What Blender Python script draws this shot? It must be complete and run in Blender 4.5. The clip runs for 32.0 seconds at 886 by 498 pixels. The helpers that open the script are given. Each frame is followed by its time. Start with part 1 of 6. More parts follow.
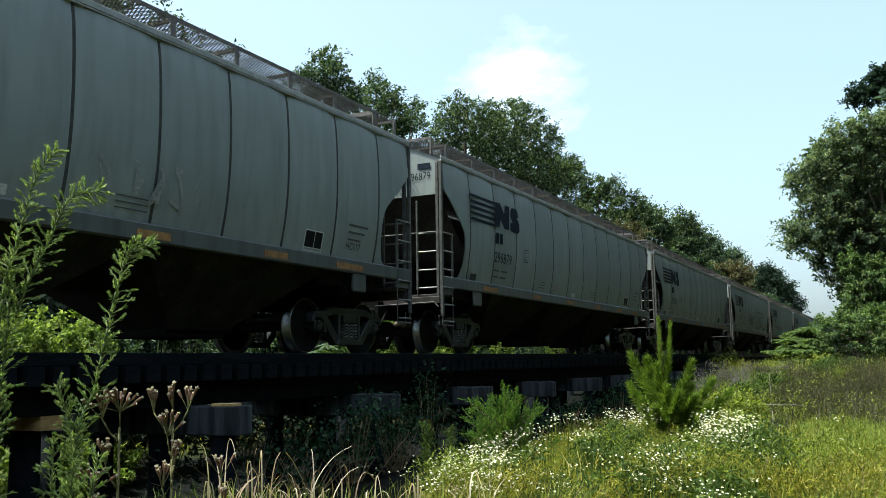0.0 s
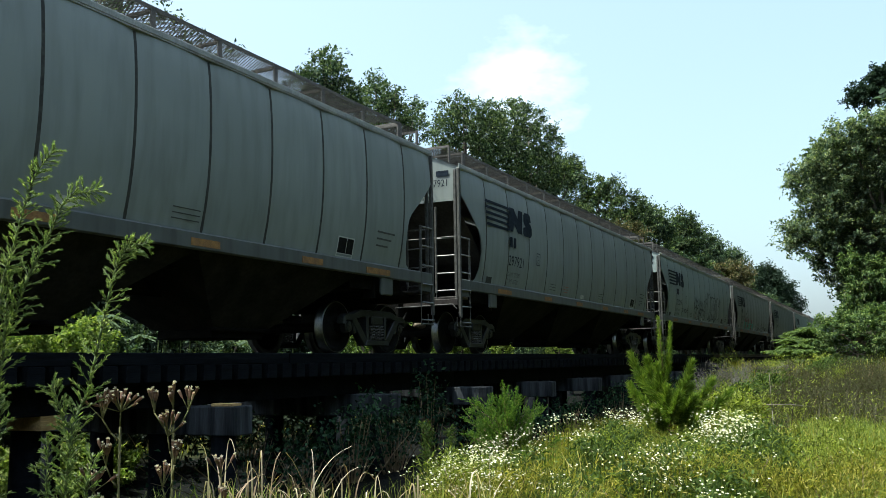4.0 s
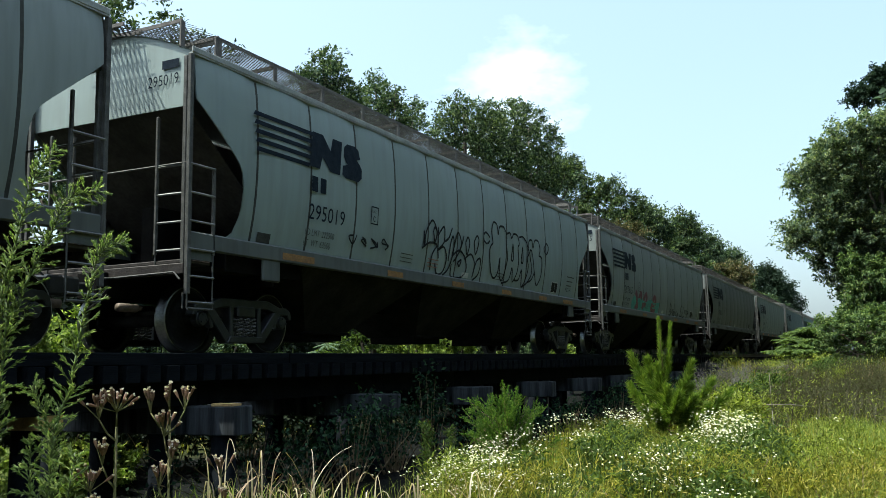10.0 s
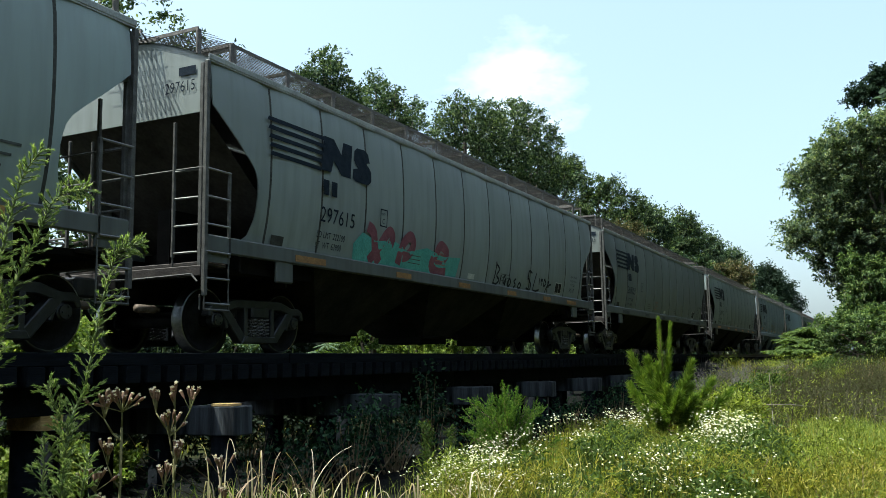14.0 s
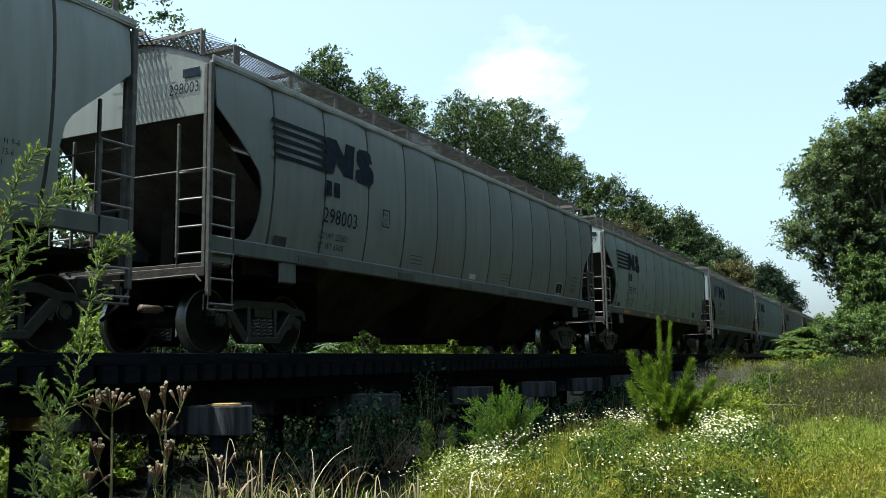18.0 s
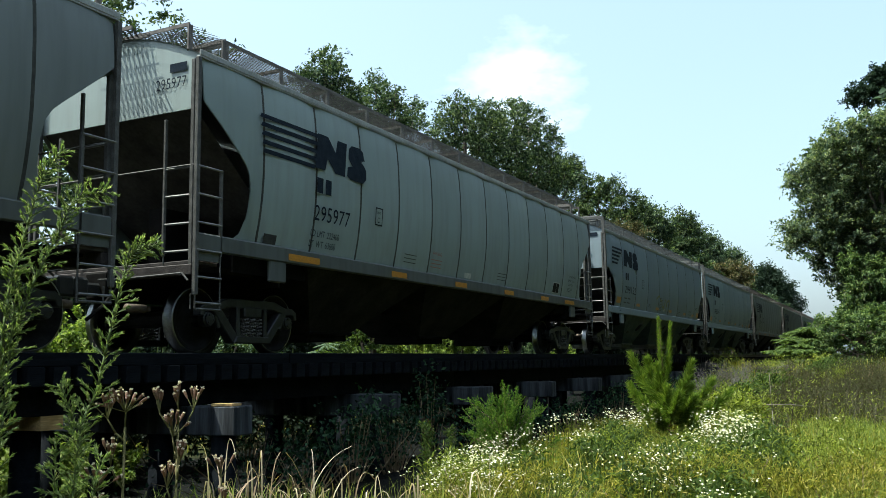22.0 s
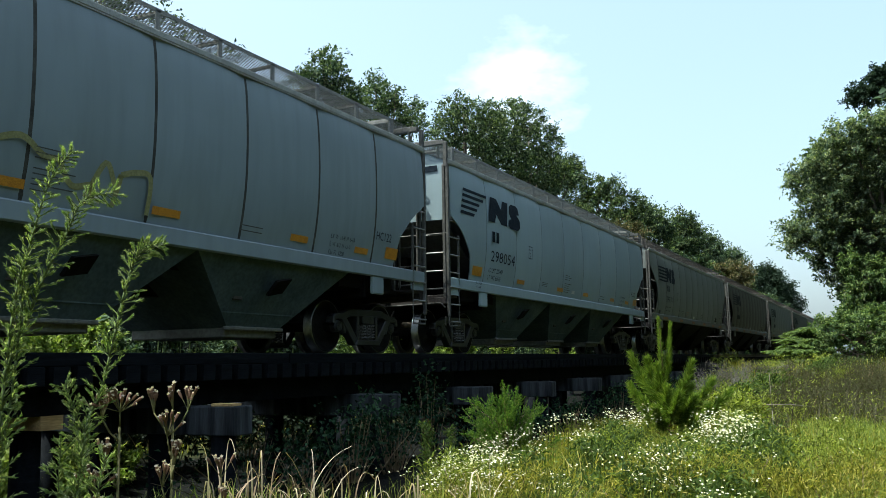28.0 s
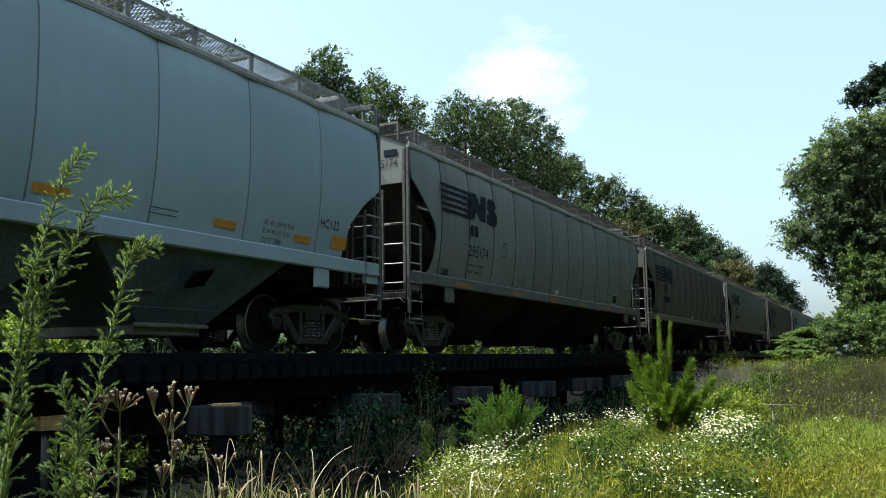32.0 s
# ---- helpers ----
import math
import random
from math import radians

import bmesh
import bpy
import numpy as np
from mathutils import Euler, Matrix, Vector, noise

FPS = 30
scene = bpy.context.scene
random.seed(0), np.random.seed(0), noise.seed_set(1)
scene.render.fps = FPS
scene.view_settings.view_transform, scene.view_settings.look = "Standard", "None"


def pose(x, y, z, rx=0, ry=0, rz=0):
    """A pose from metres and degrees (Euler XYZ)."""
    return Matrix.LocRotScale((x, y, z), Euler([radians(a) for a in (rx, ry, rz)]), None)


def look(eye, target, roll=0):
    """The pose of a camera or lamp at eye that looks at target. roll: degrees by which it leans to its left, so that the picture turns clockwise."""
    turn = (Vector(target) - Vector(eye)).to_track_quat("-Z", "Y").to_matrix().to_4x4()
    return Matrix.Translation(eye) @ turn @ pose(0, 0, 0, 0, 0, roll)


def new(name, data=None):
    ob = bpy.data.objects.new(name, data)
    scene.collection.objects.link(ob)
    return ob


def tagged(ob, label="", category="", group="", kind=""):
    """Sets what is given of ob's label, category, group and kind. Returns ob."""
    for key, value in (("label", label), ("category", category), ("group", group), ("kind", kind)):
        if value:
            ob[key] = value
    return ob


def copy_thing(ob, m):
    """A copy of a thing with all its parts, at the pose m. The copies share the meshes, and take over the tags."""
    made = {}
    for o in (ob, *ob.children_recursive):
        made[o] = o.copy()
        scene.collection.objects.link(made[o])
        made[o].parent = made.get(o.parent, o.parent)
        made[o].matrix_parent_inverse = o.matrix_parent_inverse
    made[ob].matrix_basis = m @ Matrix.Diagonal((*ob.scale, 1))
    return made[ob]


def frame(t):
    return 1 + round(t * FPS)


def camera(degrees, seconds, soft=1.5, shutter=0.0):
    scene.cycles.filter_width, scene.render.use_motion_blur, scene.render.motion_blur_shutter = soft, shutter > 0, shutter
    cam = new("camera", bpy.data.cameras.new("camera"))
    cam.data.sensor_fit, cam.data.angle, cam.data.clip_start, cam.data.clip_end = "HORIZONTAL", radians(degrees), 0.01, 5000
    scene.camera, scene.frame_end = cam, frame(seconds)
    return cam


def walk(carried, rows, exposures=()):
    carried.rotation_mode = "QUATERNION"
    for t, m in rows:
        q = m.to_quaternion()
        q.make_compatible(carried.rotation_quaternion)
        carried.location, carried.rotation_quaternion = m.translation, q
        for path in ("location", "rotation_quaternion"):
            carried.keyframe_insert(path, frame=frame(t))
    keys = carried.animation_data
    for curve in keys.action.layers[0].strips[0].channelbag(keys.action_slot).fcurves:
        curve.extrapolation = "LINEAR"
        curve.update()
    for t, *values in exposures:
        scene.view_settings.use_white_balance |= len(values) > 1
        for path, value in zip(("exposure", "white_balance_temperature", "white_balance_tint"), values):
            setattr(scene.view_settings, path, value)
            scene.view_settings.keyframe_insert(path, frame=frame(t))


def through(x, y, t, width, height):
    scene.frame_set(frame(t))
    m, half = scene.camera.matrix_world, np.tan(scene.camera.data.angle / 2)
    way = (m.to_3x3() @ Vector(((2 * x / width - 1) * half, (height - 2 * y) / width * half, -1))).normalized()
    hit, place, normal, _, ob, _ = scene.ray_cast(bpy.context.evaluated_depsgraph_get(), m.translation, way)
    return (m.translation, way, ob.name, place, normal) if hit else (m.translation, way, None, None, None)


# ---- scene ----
from mathutils import Quaternion

# The track runs along x, its centre line is y = 0 and the rail heads lie at z = 0.
# ---- camera, standing still ----
EYE = Vector((0.0, -9.413, -0.183))
cam = camera(53.1, 32.0, soft=0.5)
AIM = EYE + 10 * Vector((0.88765, 0.44280, 0.12651))
walk(cam, [(0, look(EYE, AIM, -0.94)), (32, look(EYE, AIM, -0.94))], exposures=[(0, 1.42, 6090, -4), (32, 1.42, 6090, -4)])

# ---- light ----
SUN_UP, SUN_FROM = radians(64), radians(122)
world = bpy.data.worlds.new("world")
scene.world = world
world.use_nodes = True
wn = world.node_tree.nodes
sky = wn.new("ShaderNodeTexSky")
sky.sky_type, sky.sun_disc = "NISHITA", False
sky.sun_elevation, sky.sun_rotation = SUN_UP, radians(90) - SUN_FROM
sky.air_density, sky.dust_density, sky.ozone_density = 1.0, 5.0, 1.0
wn["Background"].inputs["Strength"].default_value = 0.15
# thin white wisps of cloud round one bearing of a hazy sky
wl = world.node_tree.links
wtc, wmap = wn.new("ShaderNodeTexCoord"), wn.new("ShaderNodeMapping")
wmap.inputs["Scale"].default_value = (1.0, 1.0, 2.0)
wl.new(wtc.outputs["Generated"], wmap.inputs["Vector"])
wnoise = wn.new("ShaderNodeTexNoise")
wnoise.inputs["Scale"].default_value, wnoise.inputs["Detail"].default_value, wnoise.inputs["Roughness"].default_value = 7.0, 8.0, 0.55
wl.new(wmap.outputs["Vector"], wnoise.inputs["Vector"])
wdot = wn.new("ShaderNodeVectorMath")
wdot.operation = "DOT_PRODUCT"
wdot.inputs[1].default_value = Vector((0.893, 0.352, 0.28)).normalized()
wl.new(wtc.outputs["Generated"], wdot.inputs[0])
wnear = wn.new("ShaderNodeMapRange")
wnear.inputs["From Min"].default_value, wnear.inputs["From Max"].default_value = 0.987, 1.0
wl.new(wdot.outputs["Value"], wnear.inputs["Value"])
wmul = wn.new("ShaderNodeMath")
wmul.operation = "MULTIPLY"
wl.new(wnear.outputs["Result"], wmul.inputs[0])
wl.new(wnoise.outputs["Fac"], wmul.inputs[1])
wramp = wn.new("ShaderNodeValToRGB")
wramp.color_ramp.elements[0].position, wramp.color_ramp.elements[1].position = 0.36, 0.56
wramp.color_ramp.elements[1].color = (0.6, 0.6, 0.6, 1)
wl.new(wmul.outputs["Value"], wramp.inputs["Fac"])
wmix = wn.new("ShaderNodeMix")
wmix.data_type = "RGBA"
wl.new(wramp.outputs["Color"], wmix.inputs[0])
wmix.inputs[7].default_value = (4.6, 4.7, 4.7, 1)
haze = wn.new("ShaderNodeMix")
haze.data_type = "RGBA"
haze.inputs[0].default_value = 0.45
wl.new(sky.outputs["Color"], haze.inputs[6])
haze.inputs[7].default_value = (2.0, 2.25, 2.6, 1)
wl.new(haze.outputs[2], wmix.inputs[6])
wl.new(wmix.outputs[2], wn["Background"].inputs["Color"])
sun_data = bpy.data.lights.new("sun", "SUN")
sun_data.energy, sun_data.angle, sun_data.color = 3.6, radians(0.5), (1.0, 0.95, 0.86)
sun = new("sun", sun_data)
to_sun = Vector((math.cos(SUN_FROM) * math.cos(SUN_UP), math.sin(SUN_FROM) * math.cos(SUN_UP), math.sin(SUN_UP)))
sun.matrix_world = look(to_sun * 60, (0, 0, 0))

# ---- materials ----


def material(name):
    m = bpy.data.materials.new(name)
    m.use_nodes = True
    nt = m.node_tree
    return m, nt, nt.nodes["Principled BSDF"]


def node(nt, kind, **values):
    n = nt.nodes.new(kind)
    for key, value in values.items():
        n.inputs[key.replace("_", " ")].default_value = value
    return n


def ramp(nt, source, stops):
    n = nt.nodes.new("ShaderNodeValToRGB")
    while len(n.color_ramp.elements) < len(stops):
        n.color_ramp.elements.new(0.5)
    for e, (p, c) in zip(n.color_ramp.elements, stops):
        e.position, e.color = p, (*c, 1)
    nt.links.new(source, n.inputs["Fac"])
    return n


def mixed(nt, fac, a, b, mode="MIX"):
    n = nt.nodes.new("ShaderNodeMix")
    n.data_type, n.blend_type = "RGBA", mode
    for sock, v in ((n.inputs[0], fac), (n.inputs[6], a), (n.inputs[7], b)):
        if hasattr(v, "links"):
            nt.links.new(v, sock)
        else:
            sock.default_value = v if isinstance(v, float) else (*v, 1)
    return n.outputs[2]


def coords(nt, scale=(1, 1, 1)):
    tc, mp = nt.nodes.new("ShaderNodeTexCoord"), nt.nodes.new("ShaderNodeMapping")
    mp.inputs["Scale"].default_value = scale
    nt.links.new(tc.outputs["Object"], mp.inputs["Vector"])
    return mp.outputs["Vector"]


def noisy(nt, vector, scale, detail=4.0):
    n = node(nt, "ShaderNodeTexNoise", Scale=scale, Detail=detail)
    nt.links.new(vector, n.inputs["Vector"])
    return n.outputs["Fac"]


def bump(nt, b, height, strength, distance=0.01):
    n = node(nt, "ShaderNodeBump", Strength=strength, Distance=distance)
    nt.links.new(height, n.inputs["Height"])
    nt.links.new(n.outputs["Normal"], b.inputs["Normal"])


def car_paint(name, base, grime, streak=0.5, rough=0.48):
    m, nt, b = material(name)
    fine = noisy(nt, coords(nt, (3, 3, 0.35)), 2.2, 6.0)
    broad = noisy(nt, coords(nt, (0.5, 0.5, 0.9)), 1.1, 3.0)
    k = ramp(nt, fine, [(0.42, (0, 0, 0)), (0.78, (streak,) * 3)])
    c = mixed(nt, k.outputs["Color"], base, grime)
    k2 = ramp(nt, broad, [(0.35, (0, 0, 0)), (0.75, (0.45,) * 3)])
    c = mixed(nt, k2.outputs["Color"], c, tuple(0.75 * v for v in base))
    info = nt.nodes.new("ShaderNodeObjectInfo")
    k3 = ramp(nt, info.outputs["Random"], [(0, (0.93,) * 3), (1, (1.05,) * 3)])
    c = mixed(nt, 1.0, c, k3.outputs["Color"], "MULTIPLY")
    nt.links.new(c, b.inputs["Base Color"])
    b.inputs["Roughness"].default_value, b.inputs["Specular IOR Level"].default_value = rough, 0.35
    bump(nt, b, broad, 0.25, 0.03)
    return m


def plain(name, c1, c2, scale=6.0, rough=0.7, metal=0.0, stretch=(1, 1, 1), bumps=0.3):
    m, nt, b = material(name)
    v = coords(nt, stretch)
    n1, n2 = noisy(nt, v, scale, 6.0), noisy(nt, v, scale * 7, 3.0)
    k = ramp(nt, n1, [(0.3, c1), (0.7, c2)])
    k2 = ramp(nt, n2, [(0.3, (0.75,) * 3), (0.7, (1.15,) * 3)])
    nt.links.new(mixed(nt, 1.0, k.outputs["Color"], k2.outputs["Color"], "MULTIPLY"), b.inputs["Base Color"])
    b.inputs["Roughness"].default_value, b.inputs["Metallic"].default_value = rough, metal
    b.inputs["Specular IOR Level"].default_value = 0.5 if rough < 0.5 else 0.03 if c2[0] < 0.04 else 0.12
    bump(nt, b, n2, bumps, 0.01)
    return m


def foliage(name, stops, through=0.4, rough=0.65):
    m, nt, b = material(name)
    geo = nt.nodes.new("ShaderNodeNewGeometry")
    k = ramp(nt, geo.outputs["Random Per Island"], stops)
    n = noisy(nt, coords(nt), 0.9, 3.0)
    k2 = ramp(nt, n, [(0.3, (0.7,) * 3), (0.7, (1.2,) * 3)])
    c = mixed(nt, 1.0, k.outputs["Color"], k2.outputs["Color"], "MULTIPLY")
    nt.links.new(c, b.inputs["Base Color"])
    b.inputs["Roughness"].default_value, b.inputs["Specular IOR Level"].default_value = rough, 0.12
    t = nt.nodes.new("ShaderNodeBsdfTranslucent")
    c2 = mixed(nt, 1.0, c, (1.3, 1.35, 0.55), "MULTIPLY")
    nt.links.new(c2, t.inputs["Color"])
    mix = nt.nodes.new("ShaderNodeMixShader")
    mix.inputs["Fac"].default_value = through
    out = nt.nodes["Material Output"]
    nt.links.new(b.outputs["BSDF"], mix.inputs[1])
    nt.links.new(t.outputs["BSDF"], mix.inputs[2])
    nt.links.new(mix.outputs["Shader"], out.inputs["Surface"])
    return m


GREY_TAN = car_paint("weathered grey paint", (0.238, 0.264, 0.256), (0.12, 0.123, 0.114))
GREY_DARK = car_paint("grimy brown-grey paint", (0.172, 0.19, 0.184), (0.09, 0.093, 0.086))
# darkened car paint: tree shade on the far cars is in its colour
GREY_TREE_SHADE = car_paint("brown-grey paint with tree shade in it", (0.078, 0.08, 0.073), (0.042, 0.04, 0.036))
GREY_GREEN = car_paint("pale grey paint", (0.268, 0.316, 0.308), (0.156, 0.163, 0.15), 0.4)
GREY_BLUE = car_paint("newer light grey paint", (0.28, 0.357, 0.4), (0.21, 0.253, 0.275), 0.3)
BLUE_DULL = car_paint("dull blue-grey paint", (0.212, 0.262, 0.296), (0.15, 0.176, 0.19), 0.45)
SEAM = plain("seam grime", (0.035, 0.036, 0.034), (0.075, 0.075, 0.068), 5.0)
SEAM_PALE = plain("faint seam dust", (0.12, 0.145, 0.15), (0.17, 0.2, 0.205), 5.0)
SILL_DARK = car_paint("dark grey side sill", (0.10, 0.108, 0.104), (0.045, 0.045, 0.042), 0.8)
CHORD = plain("bright top chord", (0.24, 0.245, 0.235), (0.34, 0.345, 0.33), 5.0, 0.45)
# old cars' hopper sheets: the underside shade is in the colour
HOPPER_DARK = plain("near-black hopper sheet, shade in its colour", (0.0154, 0.01568, 0.01512), (0.0364, 0.035, 0.0322), 2.5)
SLOPE_GREY = plain("dark grey slope sheet", (0.036, 0.034, 0.034), (0.075, 0.07, 0.068), 2.5)
GATE_GREY = plain("pale dusty gate", (0.13, 0.13, 0.12), (0.2, 0.2, 0.185), 2.5)
HOPPER_GREY = plain("blue-grey hopper sheet", (0.051, 0.072, 0.0805), (0.0867, 0.117, 0.1265), 2.5)
SLOPE_BLUE = plain("blue-grey slope sheet", (0.04125, 0.045, 0.0495), (0.0675, 0.072, 0.078), 2.5)
# grime, and the shade under the cars, both in the colour
UNDER = plain("grimy underframe, darkened for the shade", (0.006, 0.006, 0.006), (0.014, 0.013, 0.012), 4.0)
TRUCK = plain("dirty cast steel", (0.0096, 0.0105, 0.0114), (0.0276, 0.0294, 0.0312), 7.0, 0.45)
WHEEL = plain("wheel steel", (0.01, 0.01, 0.0098), (0.022, 0.0215, 0.021), 6.0, 0.62)
TREAD = plain("polished tread", (0.2475, 0.2503, 0.253), (0.363, 0.3658, 0.3685), 20.0, 0.3, 1.0)
BRACKET = plain("pale bracket steel", (0.15, 0.148, 0.142), (0.22, 0.215, 0.205), 9.0, 0.6)
SPRING = plain("spring steel", (0.08, 0.078, 0.075), (0.15, 0.145, 0.14), 10.0, 0.45)
LADDER = plain("ladder grey", (0.0612, 0.05976, 0.0576), (0.1152, 0.113, 0.108), 9.0, 0.5)
# paler than the ladder rails: sun on the rungs is in the colour
RUNG = plain("rung steel lightened as if sunlit", (0.091, 0.0896, 0.0868), (0.182, 0.1792, 0.1729), 9.0, 0.45)
GRATE = plain("galvanised grating", (0.17, 0.165, 0.16), (0.26, 0.255, 0.245), 9.0, 0.6)
GRATE_RUST = plain("rusty grating", (0.10, 0.09, 0.085), (0.17, 0.155, 0.146), 9.0, 0.7)
LETTER = plain("blue-black stencil paint", (0.012, 0.017, 0.026), (0.022, 0.03, 0.042), 8.0, 0.5)
LETTER_FADED = plain("faded stencil paint", (0.055, 0.06, 0.058), (0.10, 0.105, 0.10), 8.0, 0.6)
ORANGE = plain("orange reflective tape", (0.42, 0.18, 0.02), (0.52, 0.24, 0.03), 9.0, 0.4)
ORANGE_DIRTY = plain("dirty reflective tape", (0.20, 0.115, 0.06), (0.34, 0.19, 0.07), 9.0, 0.6)
BLACK_PANEL = plain("black stencil panel", (0.01, 0.01, 0.01), (0.02, 0.02, 0.02), 8.0, 0.5)
WHITE_PAINT = plain("white stencil paint", (0.45, 0.45, 0.43), (0.6, 0.6, 0.57), 8.0, 0.5)
SPRAY_BLACK = plain("black spray paint", (0.018, 0.02, 0.022), (0.035, 0.037, 0.04), 5.0, 0.5)
SPRAY_GREY = plain("faded grey spray paint", (0.22, 0.23, 0.22), (0.30, 0.305, 0.29), 5.0, 0.6)
SPRAY_PINK = plain("dull crimson spray paint", (0.17, 0.06, 0.08), (0.23, 0.09, 0.11), 5.0, 0.5)
SPRAY_TEAL = plain("teal spray paint", (0.09, 0.30, 0.26), (0.13, 0.38, 0.33), 5.0, 0.5)
SPRAY_YELLOW = plain("faded yellow spray paint", (0.22, 0.22, 0.10), (0.28, 0.275, 0.14), 5.0, 0.6)
RUST_RED = plain("faded red stencil paint", (0.30, 0.13, 0.10), (0.36, 0.18, 0.14), 8.0, 0.6)
RAIL = plain("rail steel", (0.09, 0.07, 0.055), (0.16, 0.125, 0.1), 8.0, 0.6, 0.3)
RAIL_HEAD = plain("polished rail head", (0.4, 0.4, 0.4), (0.55, 0.55, 0.55), 12.0, 0.25, 1.0)
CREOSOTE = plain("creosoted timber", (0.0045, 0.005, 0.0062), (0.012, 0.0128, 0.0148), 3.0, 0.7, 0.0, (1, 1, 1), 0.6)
GUARD = plain("blue-black guard timber", (0.0042, 0.0054, 0.0075), (0.011, 0.013, 0.0162), 3.0, 0.7, 0.0, (0.3, 3, 3), 0.6)
WEATHERED = plain("weathered grey timber", (0.0025, 0.003, 0.004), (0.08, 0.0864, 0.0976), 2.1, 0.9, 0.0, (4.5, 3.0, 0.3), 0.9)
# light tan that puts sunlight into the wood's colour
TAN_LIT = plain("tan timber with sunlight in its colour", (0.45, 0.285, 0.12), (0.72, 0.48, 0.225), 3.0, 0.8, 0.0, (0.4, 3, 3), 0.4)
BARK = plain("grey-brown bark", (0.06, 0.048, 0.038), (0.16, 0.135, 0.11), 4.0, 0.95, 0.0, (2, 2, 0.5), 0.9)
STEM_GREEN = plain("green plant stem", (0.06, 0.085, 0.03), (0.10, 0.13, 0.045), 9.0, 0.6)
STEM_SEED = plain("green-brown weed stem", (0.08, 0.085, 0.032), (0.15, 0.135, 0.065), 9.0, 0.7)
PLATFORM = plain("rusty platform steel", (0.0275, 0.024, 0.02405), (0.06325, 0.054, 0.052), 6.0, 0.6)
STEM_BROWN = plain("dry brown stem", (0.16, 0.115, 0.07), (0.28, 0.21, 0.13), 9.0, 0.8)
LEAF_OAK = foliage("oak leaves", [(0, (0.018, 0.036, 0.021)), (0.5, (0.048, 0.08, 0.043)), (0.86, (0.115, 0.155, 0.078)), (1, (0.21, 0.25, 0.135))], 0.3, 0.5)
# LEAF_OAK's greens lightened and greyed: haze and sunlight put into the colour
LEAF_HAZY = foliage("oak leaves with haze and sun in their colour", [(0, (0.036, 0.06, 0.04)), (0.5, (0.092, 0.132, 0.084)), (0.86, (0.19, 0.23, 0.14)), (1, (0.33, 0.36, 0.23))], 0.45, 0.5)
# yellower copy of the oak leaves with backlight put into the colour
LEAF_LIT = foliage("sunlit yellow-green leaves", [(0, (0.016, 0.032, 0.016)), (0.55, (0.05, 0.08, 0.036)), (0.9, (0.13, 0.17, 0.07)), (1, (0.24, 0.29, 0.13))], 0.26, 0.5)
LEAF_VIVID = foliage("bright green vine and bush leaves", [(0, (0.03, 0.06, 0.024)), (0.55, (0.08, 0.13, 0.054)), (0.9, (0.2, 0.26, 0.11)), (1, (0.34, 0.4, 0.2))], 0.4, 0.5)
LEAF_PINE = foliage("dark pine foliage", [(0, (0.014, 0.028, 0.018)), (1, (0.034, 0.055, 0.03))], 0.12)
CEDAR = foliage("cedar sprays", [(0, (0.045, 0.095, 0.018)), (0.6, (0.10, 0.18, 0.035)), (1, (0.2, 0.29, 0.07))], 0.4)
LEAF_LIGHT = foliage("light green leaves with sun in their colour", [(0, (0.06, 0.10, 0.022)), (0.5, (0.14, 0.20, 0.046)), (1, (0.36, 0.41, 0.15))], 0.45)
# near-black greens: the shade behind the trestle is in the colour
LEAF_SHADE_TONED = foliage("leaves with deep shade in their colour", [(0, (0.006, 0.012, 0.005)), (1, (0.014, 0.024, 0.009))], 0.1)
LEAF_MID = foliage("bush leaves", [(0, (0.03, 0.052, 0.014)), (0.5, (0.062, 0.10, 0.026)), (1, (0.13, 0.18, 0.052))], 0.36)
LEAF_RUSSET = foliage("russet and green leaves", [(0, (0.07, 0.05, 0.025)), (0.35, (0.05, 0.065, 0.028)), (0.8, (0.1, 0.095, 0.045)), (1, (0.34, 0.26, 0.16))], 0.22)
LEAF_FERN = foliage("feathery leaflets", [(0, (0.05, 0.085, 0.05)), (1, (0.14, 0.19, 0.125))], 0.3)
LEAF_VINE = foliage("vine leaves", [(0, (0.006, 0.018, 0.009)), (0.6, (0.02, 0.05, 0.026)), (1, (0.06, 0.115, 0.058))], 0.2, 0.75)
NEEDLE = foliage("pine needles", [(0, (0.10, 0.17, 0.03)), (0.6, (0.2, 0.30, 0.055)), (1, (0.36, 0.44, 0.11))], 0.5)
WEED_LEAF = foliage("weed leaves", [(0, (0.085, 0.145, 0.055)), (0.6, (0.225, 0.305, 0.125)), (0.9, (0.37, 0.43, 0.24)), (1, (0.54, 0.58, 0.45))], 0.5)
GRASS = foliage("green grass", [(0, (0.055, 0.066, 0.012)), (0.5, (0.19, 0.19, 0.032)), (0.85, (0.34, 0.32, 0.065)), (1, (0.52, 0.45, 0.17))], 0.45)
GRASS_FRESH = foliage("fresh grass", [(0, (0.085, 0.13, 0.026)), (0.6, (0.155, 0.21, 0.048)), (1, (0.27, 0.30, 0.10))], 0.42)
GRASS_DRY = foliage("dry grass", [(0, (0.26, 0.17, 0.12)), (0.5, (0.46, 0.35, 0.26)), (1, (0.72, 0.61, 0.5))], 0.35)
FIELD_LEAF = foliage("field weed leaves", [(0, (0.035, 0.052, 0.010)), (0.5, (0.17, 0.205, 0.04)), (1, (0.35, 0.40, 0.10))], 0.48)
BRUSH_DRY = foliage("dry brown brush", [(0, (0.05, 0.046, 0.03)), (0.5, (0.085, 0.078, 0.05)), (1, (0.06, 0.075, 0.028))], 0.3)
PETAL = foliage("white petals", [(0, (0.68, 0.65, 0.52)), (1, (0.88, 0.86, 0.78))], 0.35)
